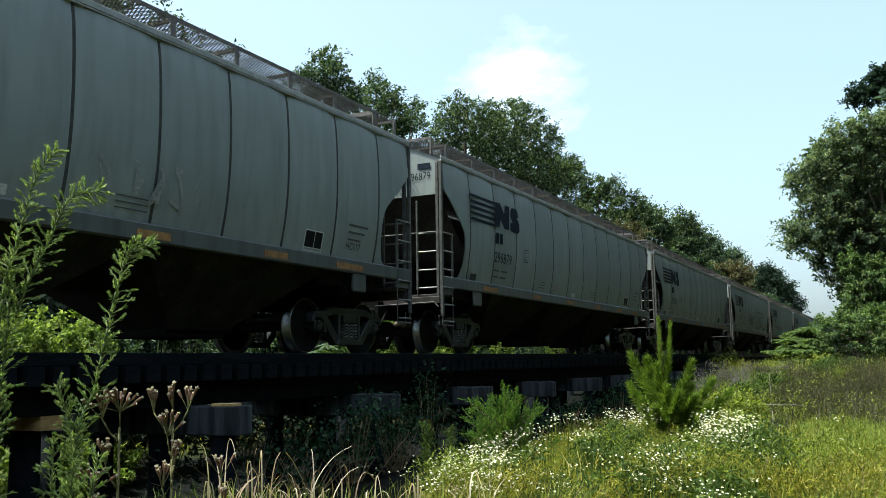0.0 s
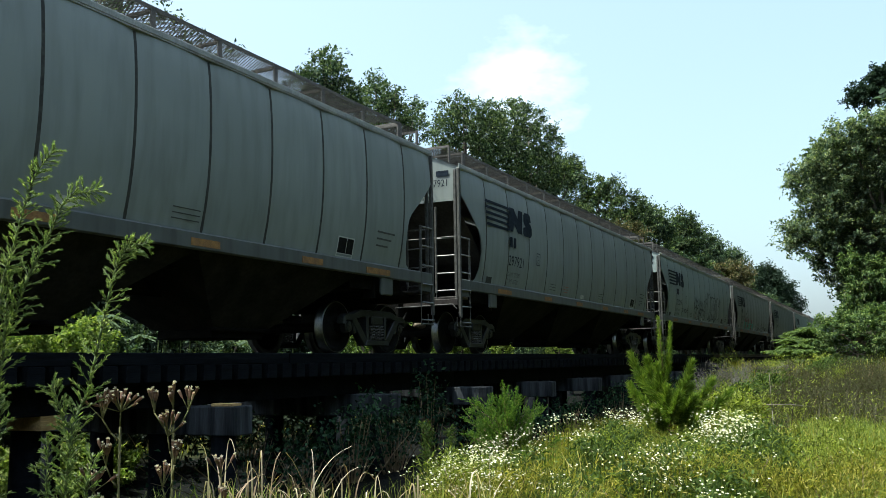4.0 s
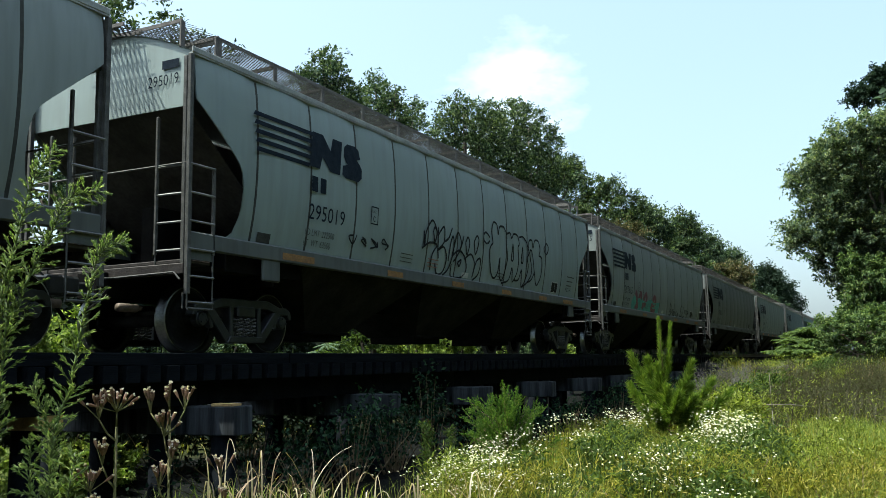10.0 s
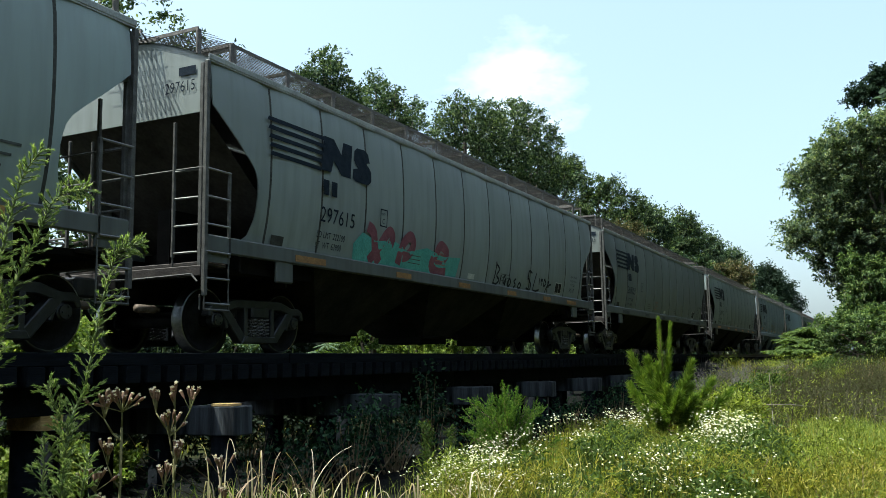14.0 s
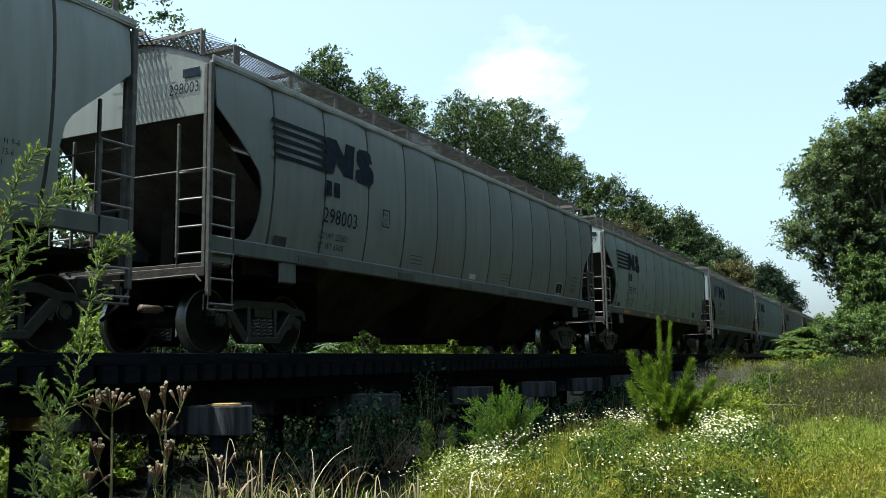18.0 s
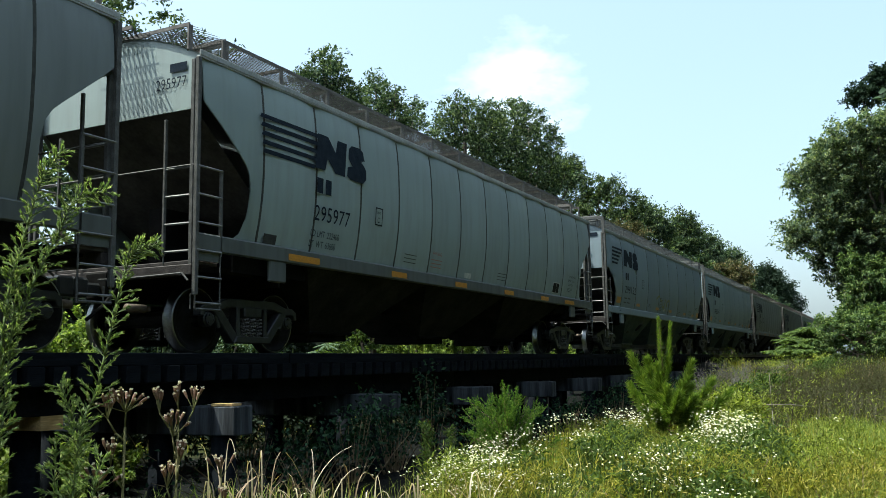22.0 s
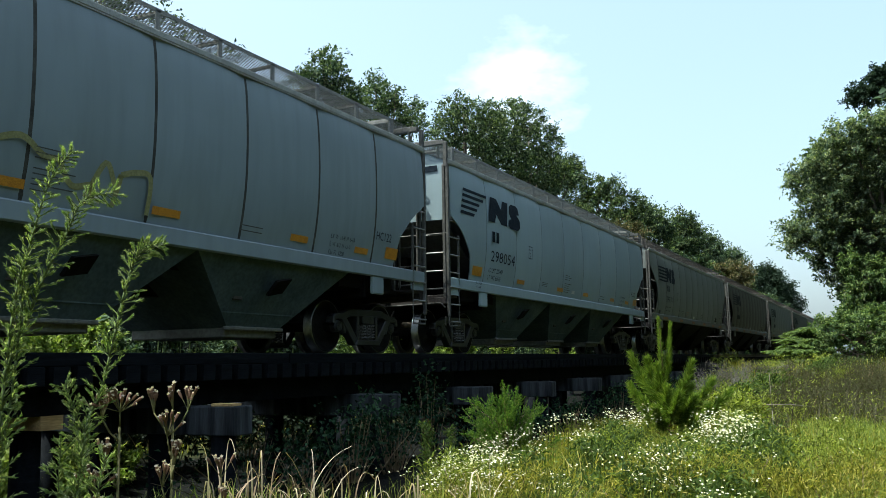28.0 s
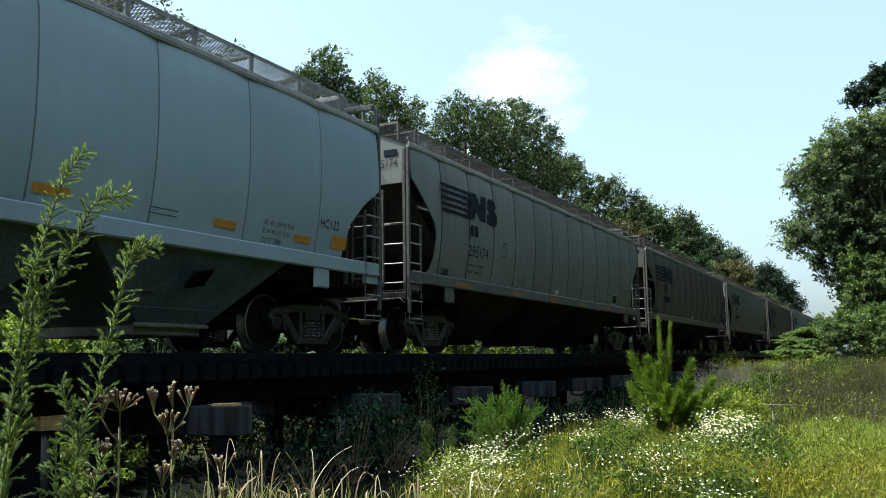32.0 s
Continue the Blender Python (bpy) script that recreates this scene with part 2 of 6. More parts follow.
SEED = foliage("pinkish seed heads", [(0, (0.15, 0.09, 0.06)), (0.6, (0.28, 0.165, 0.13)), (1, (0.15, 0.115, 0.055))], 0.3)
TUFT = foliage("pale seed tufts", [(0, (0.66, 0.56, 0.56)), (1, (0.82, 0.75, 0.74))], 0.3)

# ---- mesh helpers ----


class Acc:
    """Gathers vertices and faces of one mesh."""

    def __init__(self):
        self.v, self.f = [], []

    def add(self, verts, faces):
        n = len(self.v)
        self.v += [tuple(p) for p in verts]
        self.f += [tuple(n + i for i in f) for f in faces]
        return self

    def box(self, x0, x1, y0, y1, z0, z1):
        return self.add([(x, y, z) for x in (x0, x1) for y in (y0, y1) for z in (z0, z1)],
                        [(0, 1, 3, 2), (4, 6, 7, 5), (0, 4, 5, 1), (2, 3, 7, 6), (0, 2, 6, 4), (1, 5, 7, 3)])

    def tube(self, a, b, r0, r1=None, n=8):
        a, b = Vector(a), Vector(b)
        r1 = r0 if r1 is None else r1
        q = (b - a).to_track_quat("Z", "Y")
        ring = [Vector((math.cos(6.2832 * i / n), math.sin(6.2832 * i / n), 0)) for i in range(n)]
        v = [a + q @ (p * r0) for p in ring] + [b + q @ (p * r1) for p in ring]
        f = [(i, (i + 1) % n, n + (i + 1) % n, n + i) for i in range(n)]
        return self.add(v, f + [tuple(range(n - 1, -1, -1)), tuple(range(n, 2 * n))])

    def path(self, pts, radii, n=6):
        for i in range(len(pts) - 1):
            self.tube(pts[i], pts[i + 1], radii[i], radii[i + 1], n)
        return self

    def prism(self, outline, y0, y1):
        """outline: points (x, z) counter-clockwise seen from -y."""
        n = len(outline)
        v = [(x, y0, z) for x, z in outline] + [(x, y1, z) for x, z in outline]
        f = [tuple(range(n)), tuple(range(2 * n - 1, n - 1, -1))]
        return self.add(v, f + [(i, n + i, n + (i + 1) % n, (i + 1) % n) for i in range(n)])

    def grid(self, rows):
        """rows: lists of points, equal in length."""
        w = len(rows[0])
        return self.add([p for r in rows for p in r],
                        [(i * w + j, i * w + j + 1, (i + 1) * w + j + 1, (i + 1) * w + j)
                         for i in range(len(rows) - 1) for j in range(w - 1)])

    def mesh(self, name, mat, bevel=0.0, smooth=False):
        me = bpy.data.meshes.new(name)
        me.from_pydata(self.v, [], self.f)
        bm = bmesh.new()
        bm.from_mesh(me)
        if bevel:
            bmesh.ops.bevel(bm, geom=[e for e in bm.edges if len(e.link_faces) == 2 and e.calc_face_angle(0) > 0.6],
                            offset=bevel, segments=1, affect="EDGES")
        bmesh.ops.recalc_face_normals(bm, faces=bm.faces)
        for f in bm.faces:
            f.smooth = smooth
        bm.to_mesh(me)
        bm.free()
        me.materials.append(mat)
        return me


def part(name, data, parent, label="", m=None):
    """Links a mesh as one object under a thing or a part."""
    ob = new(name, data)
    ob.parent = parent
    if m is not None:
        ob.matrix_basis = m
    if label:
        tagged(ob, label)
    return ob


def thing(name, label, category, group="", kind="", data=None, m=None):
    ob = tagged(new(name, data), label, category, group, kind)
    if m is not None:
        ob.matrix_basis = m
    return ob


def cloud(name, mat, pos, ways, ups, length, width):
    """Many leaves in one mesh: each is a folded diamond from pos along ways."""
    pos, ways, ups = np.asarray(pos, float), np.asarray(ways, float), np.asarray(ups, float)
    ways /= np.linalg.norm(ways, axis=1)[:, None] + 1e-9
    side = np.cross(ways, ups)
    side /= np.linalg.norm(side, axis=1)[:, None] + 1e-9
    nor = np.cross(side, ways)
    n = len(pos)
    L = np.broadcast_to(np.asarray(length, float), (n,))[:, None]
    W = np.broadcast_to(np.asarray(width, float), (n,))[:, None]
    v = np.empty((n, 4, 3))
    v[:, 0] = pos
    v[:, 1] = pos + ways * L * 0.45 + side * W * 0.5 + nor * W * 0.18
    v[:, 2] = pos + ways * L - nor * L * 0.12
    v[:, 3] = pos + ways * L * 0.45 - side * W * 0.5 + nor * W * 0.18
    me = bpy.data.meshes.new(name)
    me.vertices.add(4 * n)
    me.vertices.foreach_set("co", v.ravel())
    me.loops.add(6 * n)
    me.polygons.add(2 * n)
    idx = (np.arange(n)[:, None] * 4 + np.array([0, 1, 2, 0, 2, 3])[None]).ravel()
    me.loops.foreach_set("vertex_index", idx)
    me.polygons.foreach_set("loop_start", np.arange(2 * n) * 3)
    me.update(calc_edges=True)
    me.validate()
    me.materials.append(mat)
    return me


def smooth(a, b, x):
    t = np.clip((np.asarray(x, float) - a) / (b - a), 0, 1)
    return t * t * (3 - 2 * t)


def ground_z(x, y):
    """Height of the ground: a field that rises to the bank, a dip under the trestle, banks that carry the track beyond it."""
    x, y = np.asarray(x, float), np.asarray(y, float)
    z = -1.72 + 0.80 * smooth(19, 42, x) - 0.25 * smooth(1, 4, y)
    dip = (1 - smooth(26, 40, x)) * smooth(-34, -22, x)
    z = z - 0.55 * dip * np.exp(-((y - 0.5) / 2.6) ** 2)
    bank = (smooth(36, 43, x) + 1 - smooth(-38, -30, x)) * (1 - smooth(1.9, 4.2, np.abs(y)))
    z = z * (1 - bank) + bank * -0.40
    z = z + 0.10 * np.sin(x * 0.9 + 1.3 * np.sin(y * 0.7)) * np.cos(y * 0.8) * (1 - bank) * (1 - smooth(60, 120, np.hypot(x, y)))
    return z


# ---- ground ----
def build_ground():
    near = np.arange(-40, 70.01, 0.8)
    xs = np.concatenate([-np.geomspace(41, 2500, 26)[::-1], near, np.geomspace(71, 2500, 26)])
    near = np.arange(-24, 24.01, 0.6)
    ys = np.concatenate([-np.geomspace(25, 2500, 22)[::-1], near, np.geomspace(25, 2500, 22)])
    X, Y = np.meshgrid(xs, ys, indexing="ij")
    Z = ground_z(X, Y)
    a = Acc().grid([[(X[i, j], Y[i, j], Z[i, j]) for j in range(len(ys))] for i in range(len(xs))])
    m, nt, b = material("grassy soil")
    v = coords(nt)
    k = ramp(nt, noisy(nt, v, 0.7, 6.0), [(0.3, (0.028, 0.034, 0.012)), (0.55, (0.05, 0.055, 0.02)), (0.75, (0.07, 0.055, 0.032))])
    k2 = ramp(nt, noisy(nt, v, 9.0, 4.0), [(0.3, (0.6,) * 3), (0.7, (1.2,) * 3)])
    soil = mixed(nt, 1.0, k.outputs["Color"], k2.outputs["Color"], "MULTIPLY")
    # shade beside the train, painted into the soil as a ragged black belt
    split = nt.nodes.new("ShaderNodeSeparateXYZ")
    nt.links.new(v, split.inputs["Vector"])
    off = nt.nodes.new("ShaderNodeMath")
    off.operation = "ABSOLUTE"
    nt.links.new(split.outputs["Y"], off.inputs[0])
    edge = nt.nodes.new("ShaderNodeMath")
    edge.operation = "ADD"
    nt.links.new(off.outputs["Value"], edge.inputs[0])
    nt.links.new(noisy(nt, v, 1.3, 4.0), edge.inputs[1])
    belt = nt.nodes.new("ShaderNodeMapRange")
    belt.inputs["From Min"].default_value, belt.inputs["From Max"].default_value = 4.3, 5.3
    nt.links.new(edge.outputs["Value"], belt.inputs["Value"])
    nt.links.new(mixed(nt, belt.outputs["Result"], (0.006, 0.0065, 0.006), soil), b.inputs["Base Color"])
    b.inputs["Roughness"].default_value, b.inputs["Specular IOR Level"].default_value = 0.95, 0.05
    bump(nt, b, noisy(nt, v, 6.0, 5.0), 0.8, 0.08)
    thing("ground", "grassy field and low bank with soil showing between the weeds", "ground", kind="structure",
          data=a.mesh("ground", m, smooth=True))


build_ground()

# ---- hopper car ----
OLD_LEN, NEW_LEN = 16.92, 15.95


def side_y(z):
    """Half-width of the car at height z: the sides bulge."""
    return float(np.interp(z, [1.30, 1.53, 1.7, 1.9, 2.2, 2.5, 2.9, 3.3, 3.65, 3.90], [1.455, 1.47, 1.51, 1.55, 1.59, 1.613, 1.62, 1.61, 1.585, 1.545]))


def cut_x(z, new_style):
    """How far the curved cut-out at the car's end reaches in from the end, at height z."""
    if new_style:
        return float(np.interp(z, [1.3, 1.5, 1.7, 2.1, 2.45, 2.65, 2.75, 3.9], [1.10, 1.10, 1.09, 0.98, 0.62, 0.34, 0.04, 0.04]))
    return float(np.interp(z, [1.3, 1.48, 1.6, 1.9, 2.25, 2.5, 2.62, 2.9, 3.2, 3.3, 3.9],
                           [0.60, 0.72, 0.92, 1.03, 1.04, 0.98, 0.86, 0.52, 0.16, 0.05, 0.05]))


def roof_z(y):
    return 3.92 + 0.44 * math.cos(min(abs(y) / 1.545, 1) * 1.5708)


def side_panel(x0, x1, s, new_style, length, mat):
    """One pillowed sheet of the side between two seams; s is -1 for the near side."""
    zs = [1.50] + list(np.linspace(1.62, 3.86, 20))
    rows = []
    for z in zs:
        c = cut_x(z, new_style)
        a, b = max(x0, c), min(x1, length - c)
        if b - a < 0.02:
            a = b = min(max(a, x0), x1)
        row = []
        for j in range(9):
            k = j / 8
            puff = 0.034 * math.sin(3.1415 * min(max((a + (b - a) * k - x0) / (x1 - x0), 0), 1)) ** 0.5
            row.append((a + (b - a) * k, s * (side_y(z) + puff - 0.029), z))
        rows.append(row)
    a = Acc().grid(rows)
    a.grid([[(x, y - s * 0.02, z) for x, y, z in r] for r in rows])
    return a.mesh("side_panel", mat, smooth=True)


def lattice(x0, x1, y0, y1, z, pitch=0.055, bar=0.021):
    """Expanded-metal grating: crossed slanting bars."""
    a, w = Acc(), (y1 - y0) * 0.62
    n = int((x1 - x0 - w) / pitch)
    for i in range(n):
        x = x0 + i * pitch
        for p, q in (((x, y0), (x + w, y1)), ((x, y1), (x + w, y0))):
            a.add([(p[0], p[1], z), (p[0] + bar * 1.05, p[1], z), (q[0] + bar * 1.05, q[1], z), (q[0], q[1], z)], [(0, 1, 2, 3)])
            a.add([(p[0], p[1], z - 0.001), (p[0] + 0.004, p[1], z - 0.009), (q[0] + 0.004, q[1], z - 0.009), (q[0], q[1], z - 0.001)], [(0, 1, 2, 3)])
    for k in range(1, int((y1 - y0) / 0.055)):
        y = y0 + k * 0.055
        a.add([(x0, y, z), (x1, y, z), (x1, y + 0.009, z + 0.004), (x0, y + 0.009, z + 0.004)], [(0, 1, 2, 3)])
    a.box(x0, x1, y0 - 0.012, y0 + 0.012, z - 0.03, z + 0.02).box(x0, x1, y1 - 0.012, y1 + 0.012, z - 0.03, z + 0.02)
    return a


def wheelset_parts(parent, x):
    ws = part("wheelset", WHEELSET["axle"], parent, m=pose(x, 0, 0.457))
    for s in (-1, 1):
        w = part("wheel", WHEELSET["wheel"], ws, m=pose(0, s * 0.745, 0, 0, 0, 0 if s < 0 else 180))
        part("tread", WHEELSET["tread"], ws, "worn shiny wheel tread", m=pose(0, s * 0.745, 0, 0, 0, 0 if s < 0 else 180))
        part("bearing_cap", WHEELSET["cap"], ws, m=pose(0, s * 1.0, 0, 0, 0, 0 if s < 0 else 180))
    return ws


def lathe(profile, n=36):
    """Profile of (y, r) turned round the y axis."""
    a = Acc()
    rows = [[(r * math.cos(6.28318 * i / n), y, r * math.sin(6.28318 * i / n)) for y, r in profile] for i in range(n + 1)]
    return a.grid(rows)


WHEELSET = {
    "axle": Acc().tube((0, -0.98, 0), (0, 0.98, 0), 0.085, n=12).mesh("wheelset", WHEEL),
    "wheel": lathe([(-0.07, 0.10), (-0.09, 0.15), (-0.02, 0.19), (0.0, 0.30), (-0.045, 0.37), (-0.07, 0.385), (-0.07, 0.432)]).mesh("wheel", WHEEL, smooth=True),
    "tread": lathe([(-0.07, 0.432), (-0.072, 0.446), (-0.06, 0.455), (0.03, 0.46), (0.045, 0.485), (0.07, 0.487), (0.072, 0.37), (0.05, 0.36)]).mesh("tread", TREAD, smooth=True),
    "cap": lathe([(0.05, 0.105), (-0.05, 0.105), (-0.06, 0.09), (-0.085, 0.085), (-0.09, 0.0)], 20)
    .tube((0.05, -0.095, 0.03), (0.05, -0.11, 0.03), 0.016, n=6).tube((-0.05, -0.095, 0.03), (-0.05, -0.11, 0.03), 0.016, n=6)
    .tube((0, -0.095, -0.056), (0, -0.11, -0.056), 0.016, n=6).mesh("bearing_cap", TRUCK),
}


def sideframe():
    """Cast truck frame: an arched bar with two jaws over the bearings and a window for the springs."""
    a = Acc()
    top = [(-1.10, 0.50), (-1.08, 0.62), (-0.98, 0.68), (-0.80, 0.68), (-0.52, 0.765), (0.52, 0.765), (0.80, 0.68), (0.98, 0.68), (1.08, 0.62), (1.10, 0.50)]
    a.prism([(1.10, 0.50), (1.08, 0.62), (0.98, 0.68), (0.80, 0.68), (0.52, 0.765), (-0.52, 0.765), (-0.80, 0.68), (-0.98, 0.68),
             (-1.08, 0.62), (-1.10, 0.50), (-1.03, 0.50), (-1.0, 0.57), (-0.78, 0.57), (-0.50, 0.635), (0.50, 0.635), (0.78, 0.57), (1.0, 0.57), (1.03, 0.50)],
            -0.075, 0.075)
    for s in (-1, 1):
        pts = [(s * 0.86, 0.60), (s * 0.66, 0.60), (s * 0.30, 0.22), (s * 0.42, 0.13)]
        a.prism(pts if s < 0 else pts[::-1], -0.075, 0.075)
        pts = [(s * 0.74, 0.57), (s * 0.66, 0.35), (s * 0.72, 0.33), (s * 0.80, 0.57)]
        a.prism(pts if s < 0 else pts[::-1], -0.06, 0.06)
        a.box(min(s * 0.27, s * 0.35), max(s * 0.27, s * 0.35), -0.08, 0.08, 0.2, 0.66)
    a.prism([(-0.42, 0.13), (0.42, 0.13), (0.36, 0.23), (-0.36, 0.23)], -0.10, 0.10)
    return a.mesh("side_frame", TRUCK, bevel=0.012)


def coil():
    a, n = Acc(), 44
    pts = [(0.052 * math.cos(i * 0.75), 0.052 * math.sin(i * 0.75), 0.235 + 0.265 * i / n) for i in range(n + 1)]
    a.path(pts, [0.013] * (n + 1), 5)
    return a.mesh("spring", SPRING, smooth=True)


SIDE_FRAME, COIL = sideframe(), coil()
BOLSTER = Acc().box(-0.2, 0.2, -1.12, 1.12, 0.50, 0.66).box(-0.24, 0.24, -0.4, 0.4, 0.55, 0.8).mesh("bolster", TRUCK, bevel=0.02)


def add_truck(car, x):
    for s in (-1, 1):
        f = part("side_frame", SIDE_FRAME, car, m=pose(x, s * 1.02, 0))
        for i in (-1, 0, 1):
            for j in (-1, 1):
                part("spring", COIL, f, m=pose(i * 0.15, j * 0.06, 0))
    part("bolster", BOLSTER, car, m=pose(x, 0, 0))
    return [wheelset_parts(car, x - 0.89), wheelset_parts(car, x + 0.89)]


def ladder(car, name, rail_a, rail_b, z0a, z0b, z1a, z1b, rungs, mat):
    """Two uprights at plan points a and b, and rungs between them."""
    (ax, ay), (bx, by) = rail_a, rail_b
    top = part(name, Acc().box(ax - 0.032, ax + 0.032, ay - 0.03, ay + 0.03, max(z0a, 0.72), z1a).box(bx - 0.022, bx + 0.022, by - 0.02, by + 0.02, max(z0b, 1.25), z1b)
               .tube((ax, ay, 0.54), (ax, ay, 0.74), 0.013, n=6).tube((bx, by, min(z0b, 1.2)), (bx, by, 1.27), 0.013, n=6)
               .mesh(name, mat, bevel=0.006), car)
    for z in rungs:
        part("rung", Acc().tube((ax, ay - 0.02, z), (bx, by - 0.02, z), 0.016, n=6).mesh("rung", RUNG), top)
    return top


def hopper_template(new_style, mat, seam_mat):
    """A covered hopper car, built at the origin: x = 0 is the corner of its leading end."""
    L = NEW_LEN if new_style else OLD_LEN
    car = thing("hopper_car", "covered hopper car", "freight car", "cars of the train")
    # side sheets
    if new_style:
        seams = [0.04, 1.88, 3.66, 5.40, 7.14, 8.88, 10.62, 12.38, 14.12, L - 0.04]
    else:
        seams = [0.05] + [1.33 + 1.312 * i for i in range(12)] + [L - 0.05]
    gap = 0.024 if seam_mat is SEAM else 0.013
    for s in (-1, 1):
        for a, b in zip(seams, seams[1:]):
            part("side_panel", side_panel(a + gap, b - gap, s, new_style, L, mat), car)
        for x in seams[1:-1]:
            rows = [[(x - 0.03, s * (side_y(z) - 0.03), z), (x + 0.03, s * (side_y(z) - 0.03), z)] for z in np.linspace(1.5, 3.84, 14)]
            part("seam", Acc().grid(rows).mesh("seam", seam_mat), car)
    # roof, chord and ends
    ys = np.linspace(-1.53, 1.53, 15)
    part("roof", Acc().grid([[(x, y, roof_z(y)) for y in ys] for x in (0.03, L - 0.03)]).mesh("roof", mat, smooth=True), car)
    for s in (-1, 1):
        part("top_chord", Acc().box(0, L, s * 1.54 - 0.03, s * 1.54 + 0.03, 3.86, 3.885).box(0, L, s * 1.565 - 0.012, s * 1.565 + 0.012, 3.885, 3.965)
             .mesh("top_chord", CHORD, bevel=0.005), car, "pale edge of the roof")
    zb = 2.72 if new_style else 3.20
    for e, (x, d) in enumerate(((0.06, 1), (L - 0.06, -1))):
        rows = [[(x, y, zb + (roof_z(y) - zb) * k) for y in ys] for k in (0, 0.33, 0.66, 1)]
        part("end_wall", Acc().grid(rows).grid([[(px + 0.02 * d, py, pz) for px, py, pz in r] for r in rows]).mesh("end_wall", mat, smooth=True), car)
        part("slope_sheet", Acc().grid([[(x + d * 0.02, y, zb), (x + d * (1.15 if new_style else 1.5), y, 2.0), (x + d * 2.6, y, 1.25)] for y in (-1.43, 0, 1.43)])
             .mesh("slope_sheet", SLOPE_BLUE if new_style else SLOPE_GREY), car, "slope sheet under the end of the car")
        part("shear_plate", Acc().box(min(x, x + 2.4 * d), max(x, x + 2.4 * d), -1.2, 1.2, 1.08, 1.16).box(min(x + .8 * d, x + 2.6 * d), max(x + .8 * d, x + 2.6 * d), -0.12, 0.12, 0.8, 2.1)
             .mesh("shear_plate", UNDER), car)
        # dark plates added to close sky gaps that the camera sees here
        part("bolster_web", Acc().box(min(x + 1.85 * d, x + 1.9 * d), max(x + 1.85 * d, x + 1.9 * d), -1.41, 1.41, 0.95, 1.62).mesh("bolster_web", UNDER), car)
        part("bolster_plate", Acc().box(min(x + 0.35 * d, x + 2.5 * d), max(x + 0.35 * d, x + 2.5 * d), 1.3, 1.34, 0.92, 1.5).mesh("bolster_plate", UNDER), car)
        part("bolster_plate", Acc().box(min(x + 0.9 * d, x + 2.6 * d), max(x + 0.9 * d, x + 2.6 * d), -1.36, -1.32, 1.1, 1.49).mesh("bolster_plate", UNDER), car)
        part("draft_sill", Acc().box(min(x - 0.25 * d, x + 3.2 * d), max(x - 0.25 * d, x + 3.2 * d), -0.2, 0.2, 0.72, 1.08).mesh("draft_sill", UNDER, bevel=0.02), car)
        c = Acc().box(min(x - 0.72 * d, x), max(x - 0.72 * d, x), -0.08, 0.08, 0.76, 0.93)
        c.box(min(x - 0.76 * d, x - 0.5 * d), max(x - 0.76 * d, x - 0.5 * d), -0.17, 0.14, 0.72, 0.98)
        part("coupler", c.mesh("coupler", TRUCK, bevel=0.03), car)
        part("air_hose", Acc().path([(x - 0.2 * d, -0.35, 0.85), (x - 0.45 * d, -0.36, 0.6), (x - 0.66 * d, -0.30, 0.42)], [0.025] * 3).mesh("air_hose", UNDER), car)
        part("end_platform", Acc().box(min(x - 0.06 * d, x + 0.42 * d), max(x - 0.06 * d, x + 0.42 * d), -1.5, 1.5, 1.12, 1.17).mesh("end_platform", PLATFORM, bevel=0.008), car)
        part("end_sill", Acc().box(min(x - 0.08 * d, x + 0.04 * d), max(x - 0.08 * d, x + 0.04 * d), -1.5, 1.5, 0.98, 1.12).mesh("end_sill", PLATFORM, bevel=0.01), car)
        part("brake_cylinder", Acc().tube((x - 0.30 * d, -0.62, 0.58), (x + 0.02 * d, -0.62, 0.58), 0.055, n=12).tube((x + 0.02 * d, -0.62, 0.58), (x + 0.1 * d, -0.62, 0.58), 0.035, n=10).mesh("brake_cylinder", RAIL, smooth=True), car, "rusty tan cylinder under the end sill")
        part("uncoupling_lever", Acc().path([(x - 0.14 * d, -1.5, 0.9), (x - 0.14 * d, -1.4, 1.0), (x - 0.16 * d, -0.4, 0.98), (x - 0.4 * d, -0.2, 0.96)], [0.014] * 4, 6).mesh("uncoupling_lever", LADDER), car)
        part("end_handrail", Acc().tube((x - 0.06 * d, -1.52, 2.42), (x - 0.06 * d, 1.52, 2.42), 0.014, n=6).mesh("end_handrail", LADDER), car)
        part("brake_rod", Acc().tube((x - 0.1 * d, 0.5, 1.2), (x - 0.1 * d, 0.5, 3.0), 0.02, n=6).mesh("brake_rod", LADDER), car)
        for s in (-1, 1):
            ex = x - 0.06 * d
            rungs = [0.62, 0.97, 1.32] if new_style else [0.62, 0.95]
            rungs += [1.62, 1.98, 2.34, 2.68] if new_style else [1.30, 1.66, 2.03, 2.40]
            top = 4.30 if new_style else 3.90
            ladder(car, "side_ladder", (ex, s * 1.55), (ex + 0.47 * d, s * 1.55), 0.52, 0.52, 3.86, 2.42, rungs, LADDER)
            ladder(car, "end_ladder", (ex + 0.02 * d, s * 1.46), (ex, s * 1.0), 1.1, 1.1, 3.85, 3.08, [1.30, 1.66, 2.03, 2.40], LADDER)
            part("step_bar", Acc().tube((ex, s * 1.56, 0.54), (ex + 0.47 * d, s * 1.56, 0.54), 0.018, n=6).mesh("step_bar", LADDER), car)
            part("corner_gusset", Acc().box(min(ex, ex + 0.5 * d), max(ex, ex + 0.5 * d), s * 1.53 - 0.012, s * 1.53 + 0.012, 1.17, 1.40).mesh("corner_gusset", mat if new_style else SILL_DARK), car)
            jx = ex + 1.73 * d
